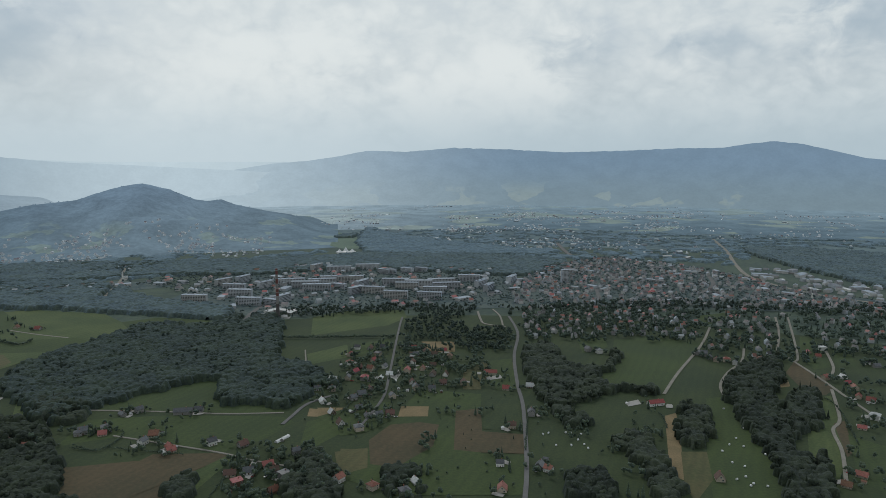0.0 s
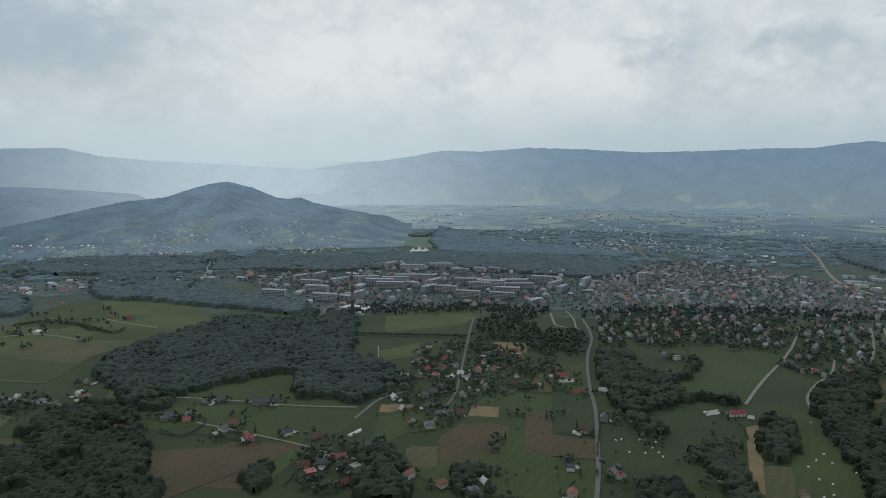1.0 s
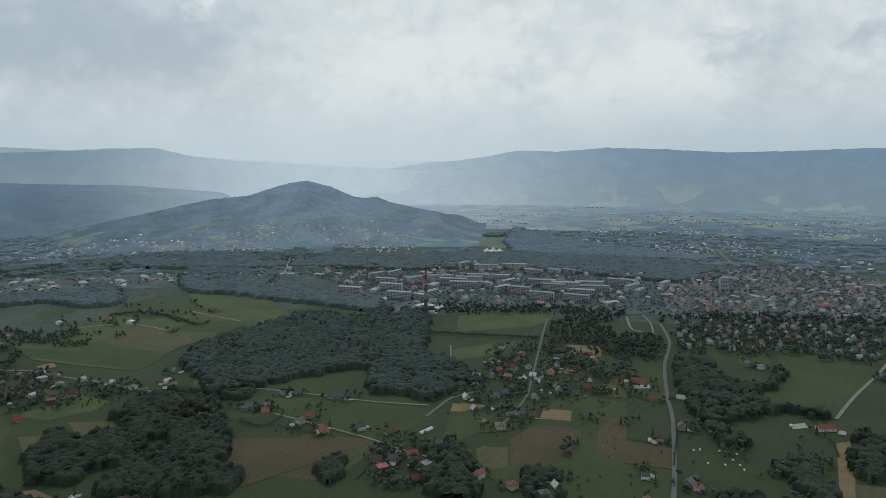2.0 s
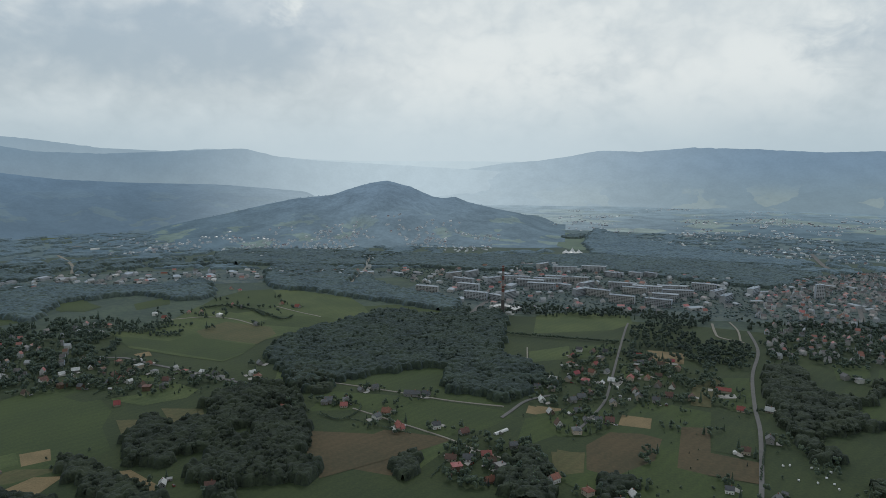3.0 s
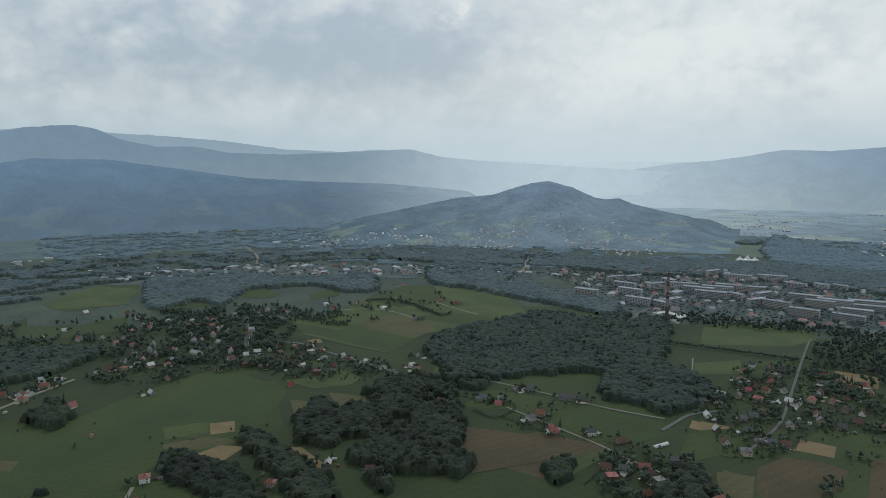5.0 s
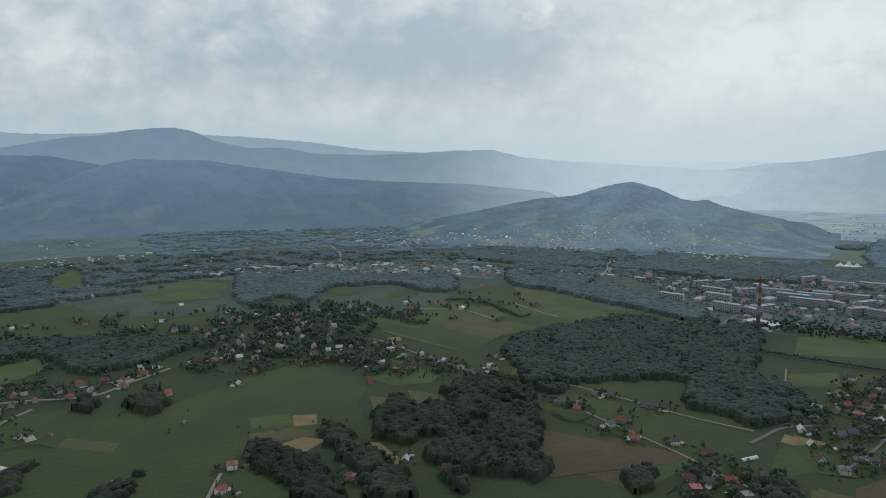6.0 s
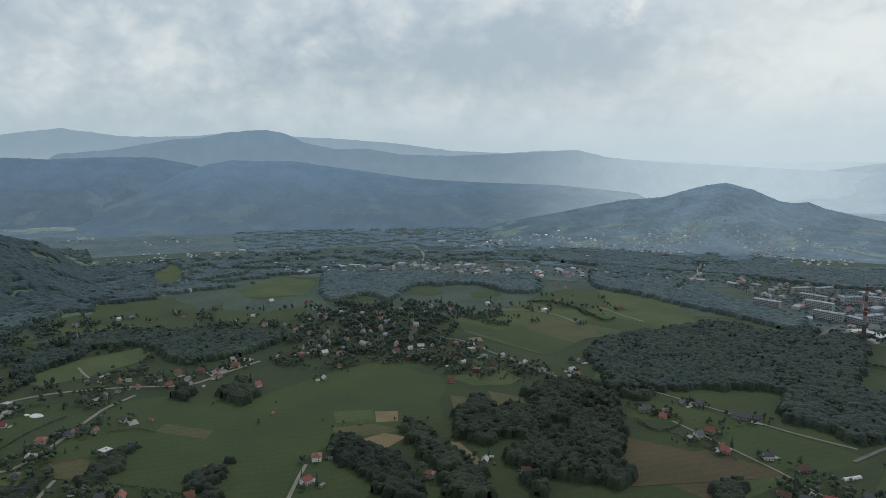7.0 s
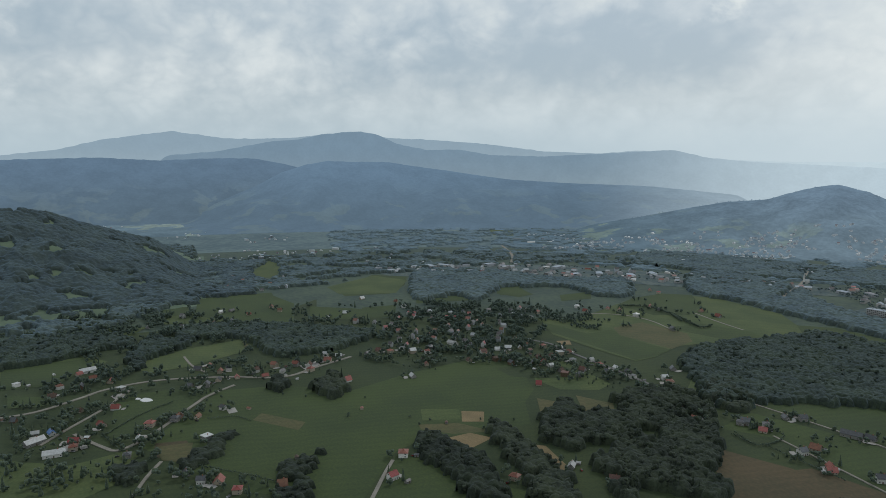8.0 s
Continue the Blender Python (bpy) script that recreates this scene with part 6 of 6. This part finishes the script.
# ---- heating plant with its striped stack ----
def ring_tower(name, x, y, bands, r0, r1, label, category):
    base = tagged(new(name), label, category)
    base.matrix_basis = pose(x, y, 0)
    top = bands[-1][1]
    for z0, z1, mat, word in bands:
        bm = bmesh.new()
        a, b = r0 + (r1 - r0) * z0 / top, r0 + (r1 - r0) * z1 / top
        bmesh.ops.create_cone(bm, cap_ends=True, segments=20, radius1=a, radius2=b, depth=z1 - z0, matrix=Matrix.Translation((0, 0, (z0 + z1) / 2)))
        part("shaft_band", bm, mat, base, word)
    for z in (top * 0.55, top * 0.97):
        bm = bmesh.new()
        bmesh.ops.create_cone(bm, cap_ends=True, segments=20, radius1=r0 * 0.95, radius2=r0 * 0.95, depth=0.6, matrix=Matrix.Translation((0, 0, z)))
        part("gallery", bm, CONCRETE, base, "narrow steel gallery")
    return base


STACKRED = material("red_stack_paint", (0.17, 0.062, 0.052), (0.12, 0.045, 0.04), 0.2, 2.0, 0.8)
PALEBAND = material("faded_white_stack_paint", (0.27, 0.26, 0.25), (0.19, 0.18, 0.175), 0.2, 2.0, 0.9)
DARKC = material("sooty_concrete", (0.1, 0.09, 0.088), (0.07, 0.062, 0.06), 0.2, 2.0, 0.9)
ring_tower("smokestack", -291, 1163, [(0, 30, DARKC, "dark sooty shaft"), (30, 44, PALEBAND, "faded white painted band"), (44, 56, STACKRED, "red painted band"), (56, 66, PALEBAND, "faded white painted band"),
           (66, 74, STACKRED, "red painted band"), (74, 82, PALEBAND, "faded white painted band"), (82, 92, STACKRED, "red painted band")], 3.4, 2.0,
           "tall concrete smokestack with red and white bands", "smokestack")
for x, y, c in [(-318, 1181, "MZW"), (-319, 1226, "MZW"), (-298, 1226, "MZG"), (-329, 1194, "LZW"), (-282, 1180, "LZW"), (-279, 1212, "MZG"), (647, 1932, "MZW"), (692, 1897, "MZG"), (494, 1525, "MSG"), (533, 1490, "MSG"), (589, 1503, "MSG"), (434, 1394, "MRC"), (284, 1354, "LOC"), (794, 1421, "MZG"), (862, 1466, "MZG"), (866, 1421, "MZW"), (914, 1439, "MZG"), (732, 1362, "LZW"), (778, 1537, "MZW"), (768, 1614, "MZW"), (856, 1637, "MSG")]:
    house(x, y, c)
for x, y, c in [(-1300, 1053, "MZW"), (-1263, 1059, "MZW"), (-1222, 1087, "MZW"), (-1221, 1115, "MSG"), (-1201, 1143, "MSG"), (-1192, 1183, "MSG"), (-1313, 1139, "MSG"), (-1267, 1247, "MZW"), (-1042, 1300, "MZG"), (-1009, 1280, "MZW"), (-1143, 1192, "LSG"), (-1325, 1019, "MSG"), (-1369, 1034, "LZW"), (-1181, 1315, "LRC"), (-1700, 1602, "MZW"), (-1664, 1649, "MZW"), (-1792, 1620, "MSG"), (-1017, 1431, "MZW"), (-935, 1584, "LZW")]:
    house(x, y, c)


# ---- churches ----
def church(x, y, turn, tall, roofmat, label):
    base = tagged(new("church"), label, "church")
    base.matrix_basis = pose(x, y, 0, 0, 0, turn) @ Matrix.Diagonal((0.34, 0.34, 0.6, 1))
    bm = bmesh.new()
    prism(bm, [(-7, 0), (7, 0), (7, 10), (0, 17), (-7, 10)], -4, 26)
    part("nave", bm, WHITE, base, "white rendered nave")
    bm = bmesh.new()
    for s in (-1, 1):
        q = [(0, 17.1), (s * 7.8, 9.3), (s * 7.8, 9.7), (0, 17.6)]
        prism(bm, q if s > 0 else q[::-1], -4.3, 26.5)
    bmesh.ops.recalc_face_normals(bm, faces=bm.faces[:])
    part("roof", bm, roofmat, base, "steep dark roof")
    bm = bmesh.new()
    box(bm, -11, -3.6, 0, -4, 3.6, tall * 0.66)
    part("tower", bm, WHITE, base, "square white bell tower")
    bm = bmesh.new()
    bmesh.ops.create_cone(bm, cap_ends=True, segments=8, radius1=4.8, radius2=0.15, depth=tall * 0.36, matrix=Matrix.Translation((-7.5, 0, tall * 0.84)))
    part("spire", bm, roofmat, base, "pointed dark spire")
    for k in range(5):
        for s in (-1, 1):
            bm = bmesh.new()
            box(bm, 0.5 + 5 * k, s * 7.02 - 0.08, 3, 2.1 + 5 * k, s * 7.02 + 0.08, 8)
            part("window", bm, PANE, base, "tall dark church window")
    return base


church(-751, 1564, 40, 40, ZINC, "white church with a slim bell tower and spire")
church(282, 1587, 20, 44, SLATE, "old town church with a dark tower roof")
church(748, 1344, 60, 30, SLATE, "pale modern church beside the trunk road")


# ---- white event tent under the hill ----
def big_tent(x, y):
    base = tagged(new("event_tent"), "white peaked event tent on a green meadow", "tent")
    base.matrix_basis = pose(x, y, 0, 0, 0, 12)
    for i, (u, h, r) in enumerate(((-19, 13, 11), (0, 18, 14), (19, 13, 11))):
        bm = bmesh.new()
        for z0, z1, a, b in ((0, 4, r, r), (4, 7, r, r * 0.5), (7, h, r * 0.5, 0.15)):
            bmesh.ops.create_cone(bm, cap_ends=False, segments=18, radius1=a, radius2=b, depth=z1 - z0, matrix=Matrix.Translation((u, 0, (z0 + z1) / 2)))
        part("canopy", bm, FILM, base, "white peaked canvas")
        bm = bmesh.new()
        bmesh.ops.create_cone(bm, cap_ends=True, segments=8, radius1=0.3, radius2=0.2, depth=h + 2, matrix=Matrix.Translation((u, 0, h / 2 + 1)))
        part("mast", bm, ZINC, base, "steel mast")


big_tent(-295, 2028)

# ---- cemetery ----
graves_v, graves_f = [], []
for x, y in scatter([(38, 1191), (82, 1261), (117, 1236), (110, 1127), (71, 1100), (39, 1108)], 3.4, 0.75, 0.5):
    o, a, hgt = len(graves_v), random.uniform(-0.1, 0.1), random.uniform(0.6, 1.4)
    for px, py, pz in ((-0.6, -1, 0), (0.6, -1, 0), (0.6, 1, 0), (-0.6, 1, 0), (-0.6, -1, 0.35), (0.6, -1, 0.35), (0.6, 1, hgt), (-0.6, 1, hgt)):
        graves_v.append((x + px + a * py, y + py, pz + 0.3))
    graves_f += [tuple(o + i for i in f) for f in ((0, 1, 5, 4), (1, 2, 6, 5), (2, 3, 7, 6), (3, 0, 4, 7), (4, 5, 6, 7))]
STONE = material("grave_stone", (0.22, 0.22, 0.22), (0.1, 0.1, 0.105), 0.2, 0.6, 0.5)
tagged(new("graves", mesh_from("graves", graves_v, graves_f, STONE)), "rows of pale grey graves in a cemetery", "graves", kind="stuff")
road([(64, 1227), (66, 1165), (72, 1132), (106, 1112)], 4, TRACK, "pale path through the cemetery", "path", 0.9)
road([(93, 1246), (102, 1190), (101, 1115)], 3, TRACK, "pale path through the cemetery", "path", 0.9)


# ---- polytunnel, tarpaulin, paddling pool ----
def polytunnel(x, y, length, turn):
    base = tagged(new("polytunnel"), "long white plastic polytunnel among garden trees", "greenhouse")
    base.matrix_basis = pose(x, y, 0, 0, 0, turn)
    bm = bmesh.new()
    prism(bm, [(2.2 * math.cos(math.pi * k / 10), 2.1 * math.sin(math.pi * k / 10)) for k in range(11)], -length / 2, length / 2)
    bmesh.ops.recalc_face_normals(bm, faces=bm.faces[:])
    part("cover", bm, FILM, base)
    for k in range(6):
        u = -length / 2 + length * k / 5
        bm = bmesh.new()
        prism(bm, [(2.26 * math.cos(math.pi * j / 10), 2.16 * math.sin(math.pi * j / 10)) for j in range(11)], u - 0.1, u + 0.1)
        bmesh.ops.recalc_face_normals(bm, faces=bm.faces[:])
        part("hoop", bm, ZINC, base, "metal hoop")


polytunnel(-163, 651, 19, 62)


def tarpaulin(x, y, a, b):
    bm = bmesh.new()
    ring = [bm.verts.new((a * (1 + 0.15 * math.sin(3 * t)) * math.cos(t), b * (1 + 0.1 * math.cos(2 * t)) * math.sin(t), 0.05)) for t in (0.35 * k for k in range(18))]
    top = [bm.verts.new((q.co.x * 0.8, q.co.y * 0.8, 0.9 + 0.3 * noise.noise(q.co))) for q in ring]
    for i in range(18):
        bm.faces.new((ring[i], ring[(i + 1) % 18], top[(i + 1) % 18], top[i]))
    bm.faces.new(top)
    bmesh.ops.recalc_face_normals(bm, faces=bm.faces[:])
    me = bpy.data.meshes.new("tarpaulin")
    bm.to_mesh(me)
    bm.free()
    me.materials.append(FILM)
    ob = tagged(new("tarpaulin", me), "crumpled white plastic sheet over a heap", "tarpaulin")
    ob.matrix_basis = pose(x, y, 0, 0, 0, 20)


tarpaulin(-831, 165, 9, 7)
tarpaulin(-841, 158, 4, 3)

# ---- wrapped hay bales on the slopes ----
bm = bmesh.new()
bmesh.ops.create_cone(bm, cap_ends=True, segments=16, radius1=0.75, radius2=0.75, depth=1.4, matrix=Matrix.Translation((0, 0, 0.78)) @ Matrix.Rotation(radians(90), 4, "X"))
bmesh.ops.bevel(bm, geom=bm.edges[:], offset=0.08, segments=1, affect="EDGES")
bale = bpy.data.meshes.new("hay_bale")
bm.to_mesh(bale)
bm.free()
bale.materials.append(FILM)
for x, y in [(316, 731), (295, 650), (314, 675), (324, 672), (282, 635), (294, 630), (311, 643), (269, 620), (307, 612), (268, 595), (276, 587), (258, 562), (268, 567), (269, 554), (279, 549), (265, 550)] + [(126, 665), (131, 664), (135, 647), (141, 661), (139, 636), (126, 634), (108, 664), (111, 634), (141, 627), (102, 661), (396, 714), (393, 698)]:
    ob = tagged(new("hay_bale", bale), "round white wrapped hay bale on grass", "hay bale", "hay bales on the slope")
    ob.matrix_basis = pose(x, y, 0.1, 0, 0, random.uniform(0, 180))
    ob.scale = (1.25, 1.25, 1.25)


# ---- parked cars ----
CARPAINT = [material("car_paint_white", (0.7, 0.7, 0.7), (0.62, 0.62, 0.62), 0.5, 3, 0.25), material("car_paint_silver", (0.35, 0.36, 0.37), (0.3, 0.31, 0.32), 0.5, 3, 0.25),
            material("car_paint_dark", (0.05, 0.055, 0.065), (0.035, 0.04, 0.045), 0.5, 3, 0.25), material("car_paint_red", (0.3, 0.03, 0.025), (0.24, 0.025, 0.02), 0.5, 3, 0.25)]
RUBBER = material("tyre_rubber", (0.025, 0.025, 0.025), None, 1, 4, 0.9)
CARS = []
for paint, word in zip(CARPAINT, ("white", "silver", "dark grey", "red")):
    base = tagged(new("car"), f"parked {word} family car beside a house", "car", "parked cars")
    bm = bmesh.new()
    prism(bm, [(-2.1, 0.35), (2.1, 0.35), (2.15, 0.8), (1.1, 0.95), (-2.05, 1.0)], -0.85, 0.85)
    part("body", bm, paint, base)
    bm = bmesh.new()
    prism(bm, [(-1.9, 0.96), (1.1, 0.93), (0.35, 1.45), (-1.5, 1.47)], -0.72, 0.72)
    part("cabin", bm, PANE, base, "dark glazed cabin")
    for u in (-1.3, 1.3):
        for s in (-0.8, 0.8):
            bm = bmesh.new()
            bmesh.ops.create_cone(bm, cap_ends=True, segments=12, radius1=0.33, radius2=0.33, depth=0.22, matrix=Matrix.Translation((s, u, 0.33)) @ Matrix.Rotation(radians(90), 4, "Y"))
            part("wheel", bm, RUBBER, base, "black tyre")
    CARS.append([base, False])
near_homes = sorted((h for h in HOMES if math.hypot(h[0], h[1]) < 1000 and h[2] > 7.5), key=lambda h: math.hypot(h[0], h[1]))
yard_mesh = mesh_from("yard", [(-2.6, -5.2, 0), (2.9, -4.6, 0), (3.2, 0.6, 0), (2.1, 5.4, 0), (-2.2, 4.9, 0), (-3.0, 0.2, 0)], [(0, 1, 2, 3, 4, 5)], CONCRETE)
for i, (x, y, r) in enumerate(near_homes[1:260:2]):
    a = random.uniform(0, 6.28)
    ob = tagged(new("yard", yard_mesh), YARD, "yard", kind="structure")
    ob.matrix_basis = pose(x + (r + 0.5) * math.cos(a), y + (r + 0.5) * math.sin(a), 0.68, 0, 0, math.degrees(a)) @ Matrix.Scale(random.uniform(0.7, 1.25), 4)
for i, (x, y, r) in enumerate(near_homes[:140:2]):
    a = random.uniform(0, 6.28)
    c = CARS[random.choice((0, 0, 1, 1, 2, 3))]
    m = pose(x + (r + 1.5) * math.cos(a), y + (r + 1.5) * math.sin(a), 0.3, 0, 0, random.uniform(0, 360))
    if c[1]:
        copy_thing(c[0], m)
    else:
        c[1], c[0].matrix_basis = True, m

# ---- hedges and garden lines ----
HG = "clipped dark green garden hedge"
for line in ([(-730, 1044), (-689, 1020), (-646, 999), (-641, 1027)], [(-835, 1018), (-821, 1048), (-791, 1069)], [(-785, 1061), (-735, 1043), (-689, 1011)], [(-365, 629), (-333, 626), (-331, 668), (-366, 679)], [(-647, 594), (-661, 638), (-627, 649), (-628, 591)], [(-801, 85), (-842, 131), (-859, 156)], [(-741, 103), (-784, 150), (-804, 191)],
             [(-330, 630), (-279, 620), (-247, 614)], [(-366, 636), (-334, 623), (-327, 660)], [(-115, 716), (-98, 779), (-73, 799)], [(97, 741), (79, 621)],
             [(-196, 532), (-192, 597), (-187, 616)], [(-172, 538), (-165, 604)], [(234, 675), (240, 715), (230, 723)],
             [(-726, 206), (-715, 232), (-693, 242)], [(-618, 162), (-553, 204), (-496, 226)], [(-749, 104), (-692, 113), (-698, 127)], [(-254, 1038), (-200, 1038), (-76, 1044)], [(443, 776), (448, 739), (408, 632)]):
    row_of_bushes(line, HG, 0.24 if math.hypot(*line[0]) < 900 else 0.5)
